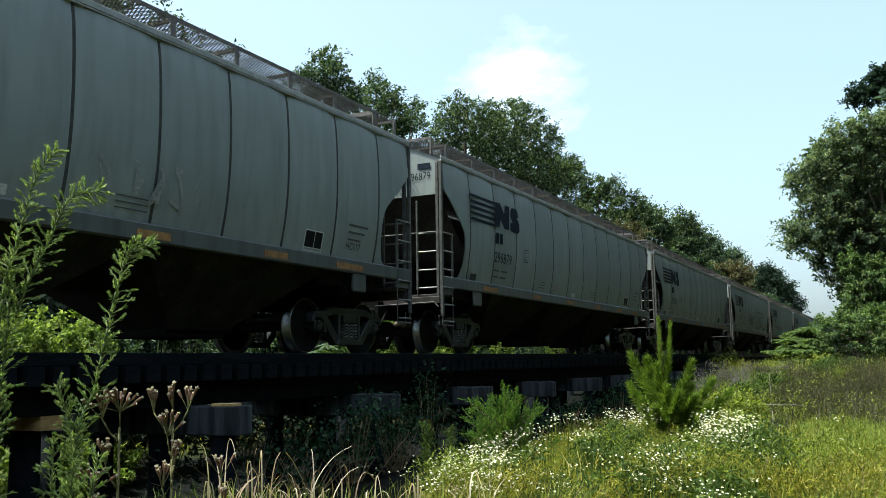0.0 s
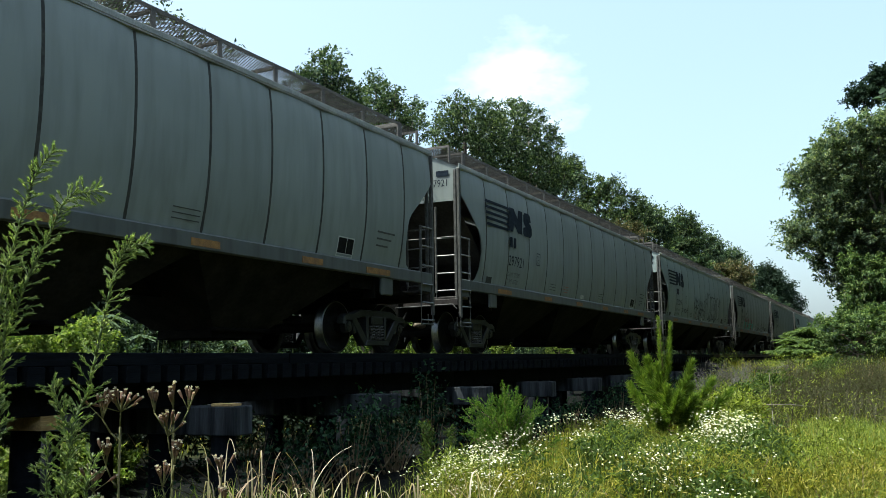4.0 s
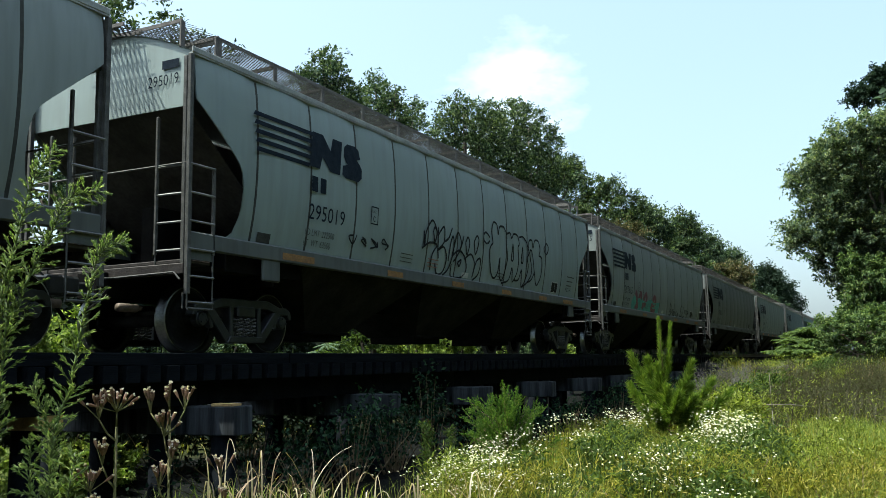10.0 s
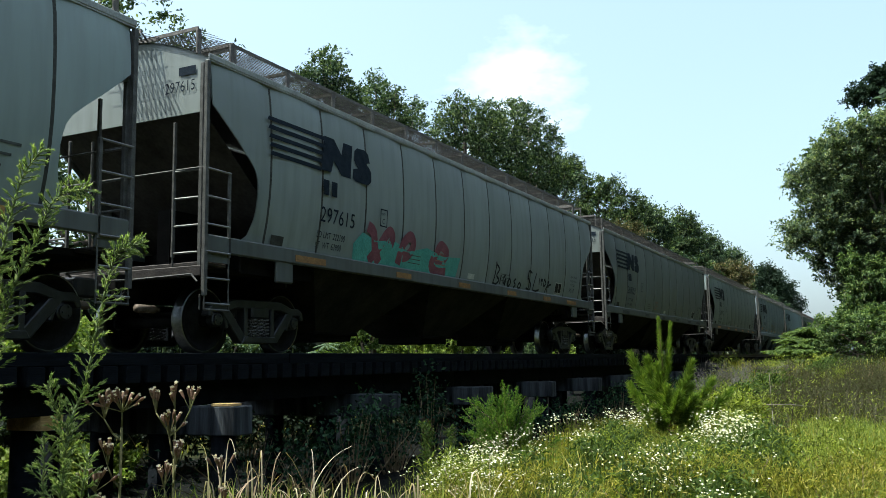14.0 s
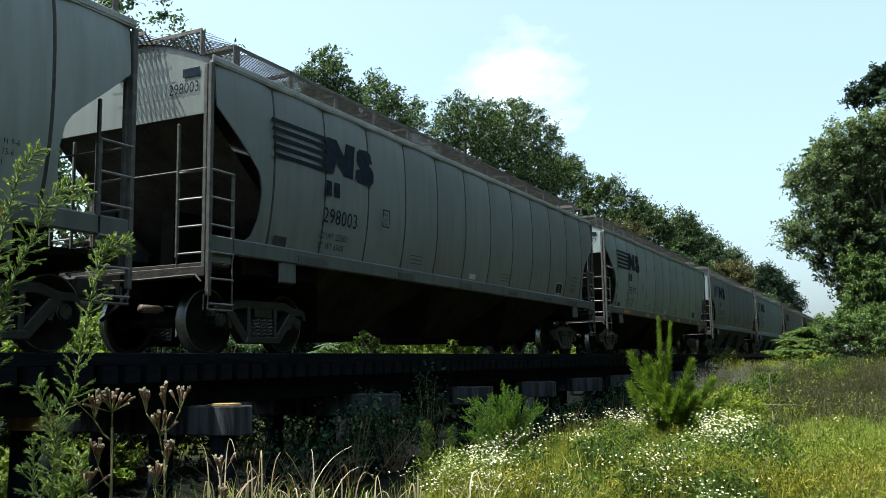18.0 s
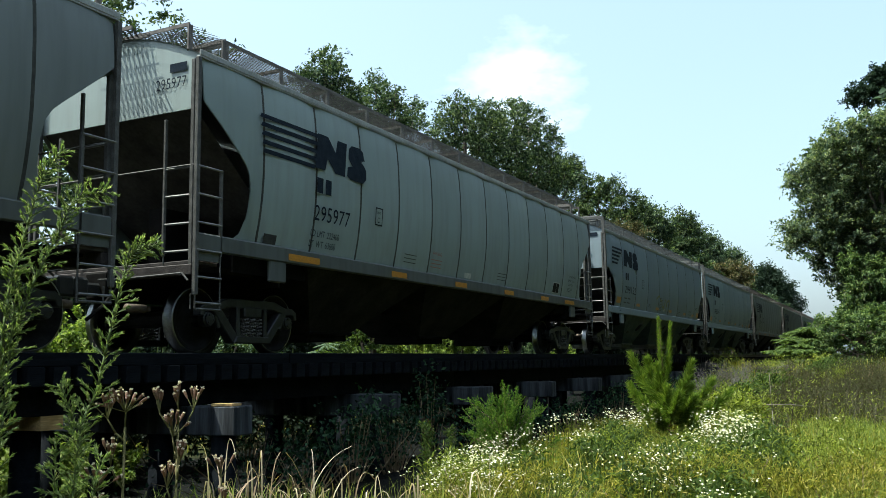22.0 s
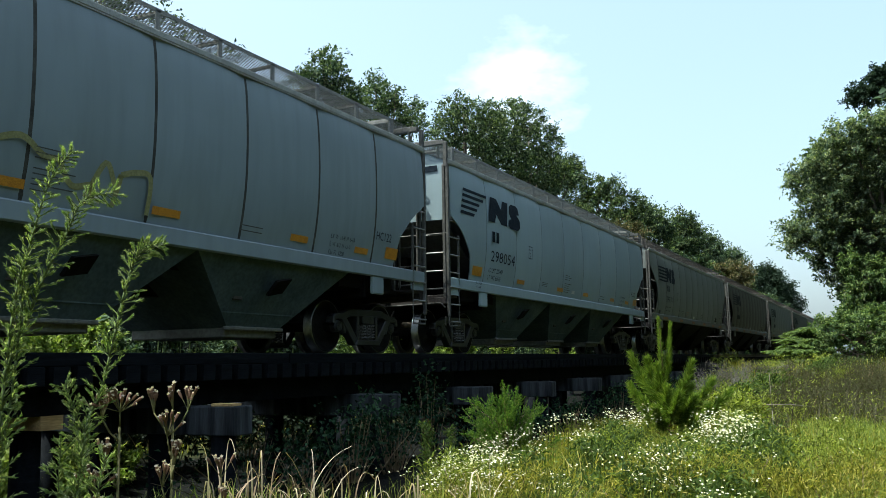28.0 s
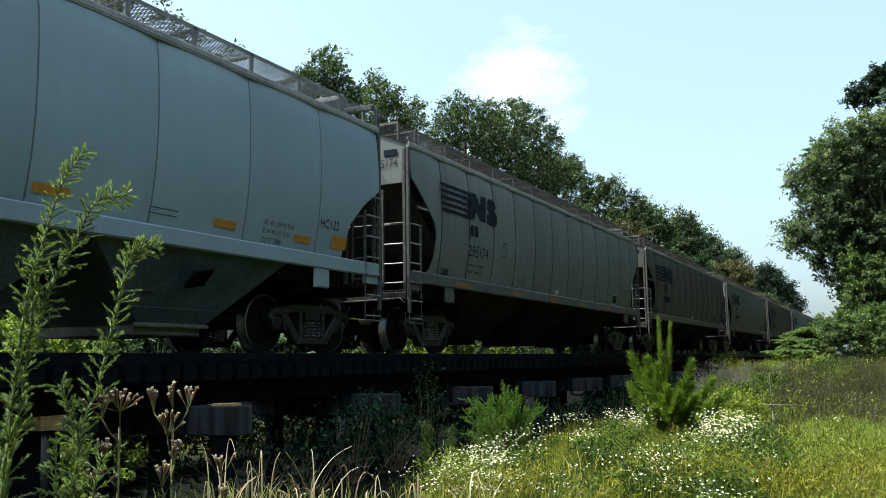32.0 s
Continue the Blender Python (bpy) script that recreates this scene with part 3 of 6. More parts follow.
            part("jacking_pad", Acc().box(min(jx - .2, jx + .2), max(jx - .2, jx + .2), s * 1.52 - 0.03, s * 1.52 + 0.03, 1.0, 1.34).mesh("jacking_pad", mat if new_style else SILL_DARK, bevel=0.02), car)
            if new_style:
                part("corner_post", Acc().box(ex - 0.04, ex + 0.04, s * 1.52 - 0.04, s * 1.52 + 0.04, 3.8, 4.32).mesh("corner_post", LADDER, bevel=0.006), car)
                part("end_post", Acc().box(ex - 0.03, ex + 0.03, s * 0.86 - 0.035, s * 0.86 + 0.035, 1.1, 4.12).mesh("end_post", LADDER, bevel=0.006), car)
        if new_style:
            part("end_guard", Acc().box(x - 0.1, x + 0.02, -1.5, 1.5, 4.28, 4.36).mesh("end_guard", LADDER), car)
    for s in (-1, 1):
        part("side_sill", Acc().box(0.02, L - 0.02, s * 1.535 - 0.035, s * 1.535 + 0.035, 1.30, 1.53).mesh("side_sill", mat if new_style else SILL_DARK, bevel=0.02), car)
    # hoppers under the sill
    bay0, n = 2.55, 3
    span = (L - 2 * bay0) / n
    for i in range(n):
        a, b = bay0 + i * span, bay0 + (i + 1) * span
        m = (a + b) / 2
        q, foot = (0.95, 0.6) if new_style else (0.58, 0.62)
        v = [(a, -1.48, 1.32), (b, -1.48, 1.32), (b, 1.48, 1.32), (a, 1.48, 1.32),
             (m - foot, -q, 0.36), (m + foot, -q, 0.36), (m + foot, q, 0.36), (m - foot, q, 0.36)]
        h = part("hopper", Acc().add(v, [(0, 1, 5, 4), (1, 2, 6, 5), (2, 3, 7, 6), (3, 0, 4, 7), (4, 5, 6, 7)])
                 .mesh("hopper", HOPPER_GREY if new_style else HOPPER_DARK), car, "tapering discharge hopper")
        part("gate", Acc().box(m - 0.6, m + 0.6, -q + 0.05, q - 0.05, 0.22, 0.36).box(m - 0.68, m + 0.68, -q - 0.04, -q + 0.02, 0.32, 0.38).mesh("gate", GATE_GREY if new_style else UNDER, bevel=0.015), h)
        if new_style:
            part("hopper_rib", Acc().box(m - 0.85, m + 0.85, -1.07, -1.03, 0.56, 0.60).mesh("hopper_rib", HOPPER_GREY), h)
            part("hopper_clamp", Acc().box(m - 0.75, m - 0.55, -1.19, -1.10, 0.74, 0.80).mesh("hopper_clamp", SLOPE_GREY, bevel=0.01), h)
        part("hopper_hatch", Acc().add([(m - 0.2 + i * 0.34, -(q + 0.34) - 0.03 - 0.18 * k - 0.05 * j, 0.83 + 0.2 * k + 0.06 * i - 0.02 * j) for i in (0, 1) for k in (0, 1) for j in (0, 1)], [(0, 1, 3, 2), (4, 6, 7, 5), (0, 4, 5, 1), (2, 3, 7, 6), (0, 2, 6, 4), (1, 5, 7, 3)]).mesh("hopper_hatch", UNDER), h)
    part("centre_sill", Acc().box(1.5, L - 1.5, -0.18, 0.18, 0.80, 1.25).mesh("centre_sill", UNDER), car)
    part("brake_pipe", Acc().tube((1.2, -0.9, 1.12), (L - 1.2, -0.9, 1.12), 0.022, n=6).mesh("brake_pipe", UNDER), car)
    # running boards
    g = GRATE if new_style else GRATE_RUST
    for s in (-1, 1):
        y0, y1 = (-1.30, -0.66) if s < 0 else (0.66, 1.30)
        board = part("running_board", lattice(0.80, L - 0.82, y0, y1, 4.37).mesh("running_board", g), car, "expanded-metal roof walkway")
        count = 13
        for i in range(count):
            x = 0.82 + (L - 1.66) * i / (count - 1)
            part("bracket", Acc().box(x - 0.04, x + 0.04, s * 1.30 - 0.012, s * 1.30 + 0.012, roof_z(1.30) - 0.02, 4.365)
                 .box(x - 0.025, x + 0.025, y0, y1, 4.31, 4.355).mesh("bracket", BRACKET if new_style else GRATE_RUST), board)
    part("hatch_trough", Acc().box(0.9, L - 0.9, -0.31, 0.31, 4.33, 4.46).mesh("hatch_trough", mat, bevel=0.03), car, "long trough hatch on the roof")
    for x in (0.43, L - 0.43):
        over = part("crossover", lattice(0, 2.62, -0.36, 0.36, 0, 0.06).mesh("crossover", g), car, "walkway across the roof end", m=pose(x, -1.31, 4.385, 0, 0, 90))
        side = -1 if x < 1 else 1
        part("end_grating", lattice(0, 1.2, -0.16, 0.16, 0, 0.085, 0.03).mesh("end_grating", g), car, "narrow grating that overhangs the car's end", m=pose(x + side * 0.53, -0.6, 4.36, 0, 0, 90))
        for y in (0.01, 2.61):
            for k in (-0.34, 0.34):
                part("bracket", Acc().box(y - 0.012, y + 0.012, k - 0.04, k + 0.04, roof_z(1.30) - 4.385 - 0.02, -0.005).mesh("bracket", BRACKET if new_style else GRATE_RUST), over)
    return car


def text_mesh(body, height, mat, x, z, squeeze=0.85, along=True):
    """Letters laid on the bulging near side, or flat on an end wall."""
    cu = bpy.data.curves.new("letters", "FONT")
    cu.body, cu.size, cu.space_character = body, height * 1.37, 1.05
    cu.resolution_u = 3
    ob = bpy.data.objects.new("letters", cu)
    scene.collection.objects.link(ob)
    bpy.context.view_layer.update()
    me = bpy.data.meshes.new_from_object(ob.evaluated_get(bpy.context.evaluated_depsgraph_get()))
    bpy.data.objects.remove(ob)
    for v in me.vertices:
        if along:
            zz = z + v.co.y
            v.co = (x + v.co.x * squeeze, -side_y(zz) - 0.012, zz)
        else:
            v.co = (0.045, x - v.co.x * squeeze, z + v.co.y)
    me.materials.clear()
    me.materials.append(mat)
    me.name = "letters"
    return me


def patch(x0, x1, z0, z1, mat, name="bar", lift=0.012, slant=0.0):
    """A painted rectangle on the near side."""
    k = max(2, int((z1 - z0) / 0.1) + 1)
    rows = [[(x0 + slant * (z - z0), -side_y(z) - lift, z), (x1 + slant * (z - z0), -side_y(z) - lift, z)] for z in np.linspace(z0, z1, k)]
    return Acc().grid(rows).mesh(name, mat)


def shape(outline, mat, name):
    """A painted polygon on the near side, its outline in (x, z)."""
    a = Acc().add([(x, -side_y(z) - 0.012, z) for x, z in outline], [tuple(range(len(outline)))])
    return a.mesh(name, mat)


def ribbon(pts, width, mat, name="spray_line", closed=False):
    """A sprayed line on the near side through (x, z) points."""
    pts = [Vector(p) for p in pts]
    fine = []
    n = len(pts)
    for i in range(n if closed else n - 1):
        p0, p1, p2, p3 = (pts[(i + k) % n] if closed else pts[min(max(i + k, 0), n - 1)] for k in (-1, 0, 1, 2))
        for k in range(5):
            t = k / 5
            fine.append(0.5 * ((2 * p1) + (p2 - p0) * t + (2 * p0 - 5 * p1 + 4 * p2 - p3) * t * t + (3 * p1 - p0 - 3 * p2 + p3) * t ** 3))
    if not closed:
        fine.append(pts[-1])
    rows = []
    for i, p in enumerate(fine):
        a, b = fine[i - 1 if i or closed else 0], fine[(i + 1) % len(fine) if closed else min(i + 1, len(fine) - 1)]
        d = b - a
        d = d.normalized() if d.length > 1e-6 else Vector((1, 0))
        o = Vector((-d.y, d.x)) * width / 2
        rows.append([(q.x, -side_y(q.y) - 0.012, q.y) for q in (p - o, p + o)])
    if closed:
        rows.append(rows[0])
    return Acc().grid(rows).mesh(name, mat)


def data_words(car, line, size, ink, x, z):
    """One stencilled line, word by word."""
    for word in line.split():
        me = text_mesh(word, size, ink, x, z, 0.85)
        x = max(v.co.x for v in me.vertices) + 0.6 * size
        part("data_word", me, car)


def livery(car, new_style, number, load, tare, code, orange, faded):
    """Emblem, numbers, data and reflectors of one car."""
    ink = LETTER
    L = NEW_LEN if new_style else OLD_LEN
    x0 = 0.55 if new_style else 1.30
    for i in range(5):
        z = 3.43 - i * 0.125 if new_style else 3.37 - i * 0.128
        a, e = (0.59 - 0.04 * i, (1.80, 1.62, 1.40, 1.26, 1.12)[i]) if new_style else (1.19 + 0.015 * i, 2.70 - 0.045 * i)
        part("emblem_stripe", patch(a, e, z - 0.033, z + 0.033, ink, "emblem_stripe", slant=0.6), car, "dark blue painted emblem stripe")
    ex, wide, drop = (1.94, 1.32, 0.0) if new_style else (2.56, 1.06, 0.07)
    blocks = [[(0.08, 3.49), (0.34, 3.49), (0.53, 3.27), (0.60, 3.49), (0.86, 3.49), (0.78, 2.92), (0.52, 2.92), (0.31, 3.12), (0.24, 2.92), (-0.02, 2.92)],
              [(1.33, 3.45), (1.24, 3.50), (1.00, 3.49), (0.91, 3.42), (0.89, 3.26), (0.95, 3.18), (1.0, 3.14), (0.86, 3.10), (0.84, 2.95), (0.94, 2.90), (1.30, 2.90), (1.40, 2.98), (1.41, 3.14), (1.34, 3.22), (1.24, 3.27), (1.37, 3.30)]]
    for b in blocks:
        part("emblem_block", shape([(ex + wide * x, z - drop) for x, z in b[::-1]], ink, "emblem_block"), car, "dark blue painted emblem block")
    tx = 2.06 if new_style else 2.57
    for k in (0, 1):
        part("mark_bar", patch(tx + 0.04 + 0.23 * k, tx + 0.2 + 0.23 * k, 2.47, 2.71, ink, "mark_bar"), car)
    if number:
        part("car_number", text_mesh(number, 0.25 if new_style else 0.25, ink, tx, 2.04, 1.34 if new_style else 0.95), car, "stencilled car number")
        part("end_number", text_mesh(number, 0.16, ink, -0.75 if not new_style else -0.18, 3.52, 0.8, False), car)
    else:
        part("number_bar", patch(tx, tx + 1.05, 2.03, 2.27, ink, "number_bar"), car)
    part("end_mark", Acc().add([(0.045, -1.3, 3.74), (0.045, -1.0, 3.74), (0.045, -1.0, 3.86), (0.045, -1.3, 3.86)], [(0, 1, 2, 3)]).mesh("end_mark", ink), car)
    data_ink = LETTER_FADED if faded else ink
    if load:
        for word, figure, z in (("LD LMT", load, 1.79), ("LT  WT", tare, 1.63)):
            me = text_mesh(word, 0.105, data_ink, tx - 0.04, z, 0.78)
            end = max(v.co.x for v in me.vertices)
            part("weight_word", me, car)
            part("weight_figure", text_mesh(figure, 0.105, data_ink, end + 0.06, z, 0.78), car)
    else:
        for x, w, z in ((0, 0.34, 1.84), (0.44, 0.36, 1.84), (0, 0.3, 1.7), (0.42, 0.34, 1.7)):
            part("data_bar", patch(tx + x, tx + x + w, z, z + 0.035, LETTER_FADED, "data_bar"), car)
    # clearance plate box
    px, pz = (4.36, 2.31) if new_style else (4.38, 2.19)
    for x, w, z, h in ((px, 0.02, pz, 0.3), (px + 0.22, 0.02, pz, 0.3), (px, 0.24, pz, 0.02), (px, 0.24, pz + 0.29, 0.02)):
        part("plate_frame", patch(x, x + w, z, z + h, ink, "plate_frame"), car)
    part("plate_letter", text_mesh("C", 0.1, ink, px + 0.07, pz + 0.05), car)
    part("plate_word", text_mesh("PLATE", 0.045, ink, px + 0.03, pz + 0.2, 0.75), car)
    # data near the trailing end
    if new_style:
        part("car_code", text_mesh(code, 0.15, ink, 14.12, 1.95, 0.85), car)
        for x, w, z in [(5.46, 0.4, 1.72 + 0.04 * k) for k in range(3)] + [(7.2, 0.36 + 0.18 * (k % 3 == 1), 1.67 + 0.056 * k) for k in range(9) if k != 5] + [(10.55, 0.5, 1.74), (10.55, 0.5, 1.67)]:
            part("data_bar", patch(x, x + w, z, z + 0.014, LETTER_FADED, "data_bar"), car)
        for k, line in enumerate(("EX W  10-8  H 8-10", "E W  8-2   H 15-0", "CU FT  5200")):
            data_words(car, line, 0.07, ink, 12.75, 1.82 - 0.125 * k)
        for word, z in (("JACK HERE", 1.47), ("LIFT HERE", 1.38)):
            me = text_mesh(word, 0.055, ink, 1.25, z, 0.85)
            for v in me.vertices:
                v.co.y = -1.578
            part("jacking_word", me, car)
        for x, w, h in ((1.18, 0.5, 0.2), (3.77, 0.48, 0.1), (6.65, 0.48, 0.1), (8.92, 0.48, 0.1), (11.72, 0.44, 0.1), (13.5, 0.42, 0.1), (14.5, 0.42, 0.2)):
            part("reflector", patch(x, x + w, 1.66, 1.66 + h, ORANGE, "reflector"), car, "orange reflective tape")
        part("label", patch(7.87, 8.12, 1.66, 1.75, WHITE_PAINT, "label"), car)
    else:
        part("car_code", text_mesh(code, 0.12, ink, 14.78, 1.69, 0.85), car)
        for k in range(3):
            if not faded and code:
                data_words(car, ("EXW  10-8  H 9-6", "EW   8-6  H 15-6", "CU FT  5161")[k], 0.065, ink, 14.8, 2.08 - 0.11 * k)
                continue
            part("data_bar", patch(14.8, 15.4 - 0.1 * k, 2.08 - 0.12 * k, 2.11 - 0.12 * k, LETTER_FADED, "data_bar"), car)
        pan = part("stencil_panel", patch(13.64, 14.10, 1.60, 1.86, BLACK_PANEL, "stencil_panel"), car, "black inspection panel in a white frame")
        for x, w, z, h in ((13.62, 0.02, 1.55, 0.33), (14.09, 0.02, 1.55, 0.33), (13.62, 0.49, 1.86, 0.02), (13.62, 0.49, 1.55, 0.02), (13.62, 0.49, 1.60, 0.012), (13.88, 0.012, 1.61, 0.25)):
            part("panel_frame", patch(x, x + w, z, z + h, WHITE_PAINT, "panel_frame", 0.0135), pan)
        if not faded:
            part("warning_word", text_mesh("WARNING", 0.07, RUST_RED, 6.62, 1.90, 0.85), car)
        part("label", patch(8.18, 8.5, 1.57, 1.68, WHITE_PAINT, "label"), car)
        part("badge", patch(1.43, 1.73, 1.55, 1.69, SEAM, "badge"), car, "small dark oval badge")
        for x, w in ((5.53, 0.46), (9.9, 0.5), (6.6, 0.45)):
            for k in range(3):
                part("data_bar", patch(x, x + w, 1.66 + 0.07 * k, 1.675 + 0.07 * k, RUST_RED if x == 6.6 else LETTER_FADED, "data_bar"), car)
        for x in (1.95, 5.0, 7.6, 10.2, 12.6, 14.45):
            w = 0.8 if x in (1.95, 14.45) else 0.55
            part("reflector", Acc().box(x, x + w, -1.5755, -1.56, 1.345, 1.445).mesh("reflector", orange), car, "reflective tape on the side sill")


def tag(car, x0, x1, z0, z1, mat, width, seed):
    """A quick scrawl: one wavering line per stroke."""
    rng = random.Random(seed)
    n = max(3, int((x1 - x0) / 0.32))
    for i in range(n):
        x = x0 + (x1 - x0) * i / n
        w = (x1 - x0) / n
        pts = [(x + w * rng.uniform(0, 0.9), z0 + (z1 - z0) * rng.random()) for k in range(5)]
        part("spray_line", ribbon(pts, width, mat), car, "scrawled spray line")


def hopper_car(corner, style, label, number="", load="", tare="", code="", orange=None, faded=False):
    car = copy_thing(TEMPLATES[style], pose(corner, 0, 0))
    tagged(car, label)
    livery(car, style.startswith("new"), number, load, tare, code, orange or ORANGE_DIRTY, faded)
    return car


TEMPLATES = {"tan": hopper_template(False, GREY_TAN, SEAM), "dark": hopper_template(False, GREY_DARK, SEAM), "pale": hopper_template(False, GREY_GREEN, SEAM), "far_shaded": hopper_template(False, GREY_TREE_SHADE, SEAM),
             "new": hopper_template(True, GREY_BLUE, SEAM_PALE), "new_dull": hopper_template(True, BLUE_DULL, SEAM)}

CARS = [
    (-73.17, "tan", "weathered grey covered hopper car with faint grey scrawl", "", "", "", "HC117", None, True),
    (-54.91, "tan", "weathered grey covered hopper car with rust stains", "296879", "", "", "", None, True),
    (-36.73, "tan", "weathered grey covered hopper car with rusty roof walkway", "297921", "222300", "63700", "HC117", ORANGE_DIRTY, True),
    (-18.43, "pale", "pale grey covered hopper car with tall black spray lettering", "295019", "222500", "63500", "HC114", ORANGE_DIRTY, True),
    (-0.23, "tan", "grey covered hopper car with pink and teal spray paint", "297615", "222100", "63900", "HC117", ORANGE_DIRTY, False),
    (18.05, "dark", "grimy brown-grey covered hopper car", "298003", "222600", "63400", "HC117", LETTER_FADED, False),
    (36.34, "pale", "pale grey covered hopper car with orange reflectors", "295977", "222400", "63600", "HC117", ORANGE, False),
    (54.95, "new_dull", "newer blue-grey covered hopper car with faded yellow spray", "298122", "", "", "HC122", None, False),
    (71.95, "new", "newer clean light grey covered hopper car with orange reflectors", "298054", "225400", "60600", "HC122", None, False),
    (88.98, "dark", "weathered grey covered hopper car with dark end", "295174", "", "", "", None, True),
    # the far cars get darker paints that stand in for tree shade
    (107.24, "far_shaded", "covered hopper car far along the train, tree shade in its paint", "", "", "", "", None, True),
    (125.50, "dark", "grey covered hopper car far along the train", "", "", "", "", None, True),
    (143.76, "far_shaded", "brown-grey covered hopper car near the end of the view", "", "", "", "", None, True),
    (162.02, "dark", "grey covered hopper car deep in the distance", "", "", "", "", None, True),
    (180.28, "far_shaded", "dark covered hopper car deep in the distance", "", "", "", "", None, True),
]
TRAIN = []
for corner, style, label, number, load, tare, code, orange, faded in CARS:
    car = hopper_car(corner, style, label, number, load, tare, code, orange, faded)
    newer = style.startswith("new")
    x = 1.35 if newer else 1.72
    wheels = add_truck(car, x) + add_truck(car, (NEW_LEN - 1.35 if newer else 15.57))
    TRAIN.append((car, corner, wheels))
for t in TEMPLATES.values():
    for o in (*t.children_recursive, t):
        bpy.data.objects.remove(o)
cars = [t[0] for t in TRAIN]
tag(cars[0], 9.6, 11.4, 1.75, 2.3, SPRAY_GREY, 0.05, 3)
# bubble outlines, stroke by stroke
SCRIPT = [
    [(6.34, 2.32), (6.40, 2.02), (6.42, 2.30), (6.66, 2.56), (6.86, 2.40)], [(6.72, 2.36), (6.80, 2.16), (6.88, 2.34), (6.78, 2.44), (6.72, 2.36)],
    [(6.3, 1.98), (6.6, 2.12), (6.9, 2.10), (6.74, 1.9), (6.74, 1.6)], [(6.93, 2.46), (6.95, 2.1), (7.02, 1.85)], [(6.93, 2.3), (7.17, 2.5), (7.2, 2.2), (6.95, 2.0), (7.2, 2.1), (7.37, 1.9), (7.3, 1.62), (7.06, 1.55), (6.9, 1.75)],
    [(7.2, 2.2), (7.4, 2.3), (7.54, 2.53)], [(7.46, 1.84), (7.5, 2.2), (7.6, 2.36), (7.66, 2.1), (7.52, 1.7), (7.3, 1.5)], [(7.62, 2.0), (7.8, 2.45), (8.0, 2.26), (7.9, 2.05)], [(8.1, 2.42), (7.95, 2.1), (7.7, 1.85)],
    [(7.6, 1.95), (7.9, 2.1), (8.2, 2.0), (8.35, 1.75), (8.2, 1.58), (7.9, 1.52), (7.67, 1.56), (7.62, 1.8)], [(7.9, 1.85), (8.05, 1.92), (8.0, 1.78), (7.9, 1.85)],
    [(8.2, 2.3), (8.3, 2.05), (8.4, 2.3), (8.3, 2.42), (8.2, 2.3)], [(8.62, 2.35), (8.75, 2.5), (8.86, 2.4), (8.72, 2.1), (8.62, 2.35)], [(8.2, 1.95), (8.5, 2.08), (8.72, 1.9), (8.7, 1.6), (8.8, 1.95), (9.01, 2.02), (8.98, 1.7), (8.72, 1.54)],
    [(9.45, 2.55), (9.25, 2.64), (9.12, 2.58), (9.14, 2.45), (9.3, 2.4), (9.45, 2.48)],
    [(9.62, 2.45), (9.55, 2.7), (9.65, 2.92), (9.85, 2.88), (9.92, 2.68), (10.0, 2.86), (10.25, 2.88), (10.42, 2.7), (10.40, 2.5), (10.5, 2.2), (10.42, 1.9), (10.3, 1.66), (10.12, 1.78), (10.06, 2.16), (10.0, 1.8), (9.82, 1.68), (9.6, 1.85), (9.46, 2.27), (9.62, 2.45)],
    [(10.42, 2.75), (10.62, 2.8), (10.72, 2.68), (10.85, 2.8), (11.1, 2.78), (11.2, 2.6), (11.12, 2.5), (11.2, 2.2), (11.15, 1.9), (10.95, 1.68), (10.82, 2.0), (10.7, 1.7), (10.3, 1.6)], [(10.80, 2.56), (10.74, 2.2), (10.86, 2.2), (10.80, 2.56)],
    [(11.2, 2.76), (11.45, 2.8), (11.72, 2.66), (11.85, 2.45), (11.75, 2.3), (11.85, 2.1), (11.75, 1.8), (11.55, 1.6), (11.42, 2.0), (11.3, 1.75), (11.0, 1.72)], [(11.42, 2.55), (11.36, 2.2), (11.48, 2.2), (11.42, 2.55)],
    [(11.8, 2.5), (11.85, 2.74), (12.05, 2.78), (12.12, 2.6), (12.25, 2.8), (12.5, 2.8), (12.62, 2.6), (12.55, 2.45), (12.75, 2.4), (12.78, 2.0), (12.55, 1.7), (12.3, 2.0), (12.05, 2.5), (11.9, 2.45), (12.1, 2.0), (11.9, 1.74), (11.62, 1.6)],
    [(12.9, 2.66), (13.1, 2.82), (13.25, 2.7), (13.1, 2.54), (12.95, 2.6), (13.05, 2.72)], [(12.3, 2.0), (12.12, 1.8), (11.9, 1.74)],
]
for line in SCRIPT:
    part("spray_line", ribbon([(x, max(z, 1.54)) for x, z in line], 0.045, SPRAY_BLACK), cars[3], "black sprayed outline")
tag(cars[3], 3.75, 5.1, 1.72, 2.0, SPRAY_BLACK, 0.03, 6)
# teal ground with crimson bands
part("spray_patch", shape([(3.65, 1.54), (7.6, 1.54), (7.7, 1.95), (6.9, 1.9), (6.2, 2.0), (5.5, 1.86), (4.9, 2.0), (4.3, 1.92), (3.85, 2.02), (3.6, 1.8)], SPRAY_TEAL, "spray_patch"), cars[4], "teal spray paint along the lower side")
for line in ([(4.0, 2.14), (4.2, 2.05), (4.3, 1.8), (4.5, 1.56)], [(4.15, 1.56), (4.4, 1.8), (4.7, 2.12), (4.85, 2.05), (4.8, 1.9)], [(5.15, 1.6), (5.25, 1.95), (5.5, 2.14), (5.65, 2.0), (5.5, 1.8), (5.3, 1.75)],
             [(6.9, 1.85), (6.6, 1.85), (6.75, 2.1), (7.05, 2.0), (6.95, 1.84)], [(6.55, 1.9), (6.45, 1.7), (6.7, 1.58), (7.1, 1.6)]):
    part("spray_line", ribbon(line, 0.2, SPRAY_PINK), cars[4], "broad crimson sprayed band")
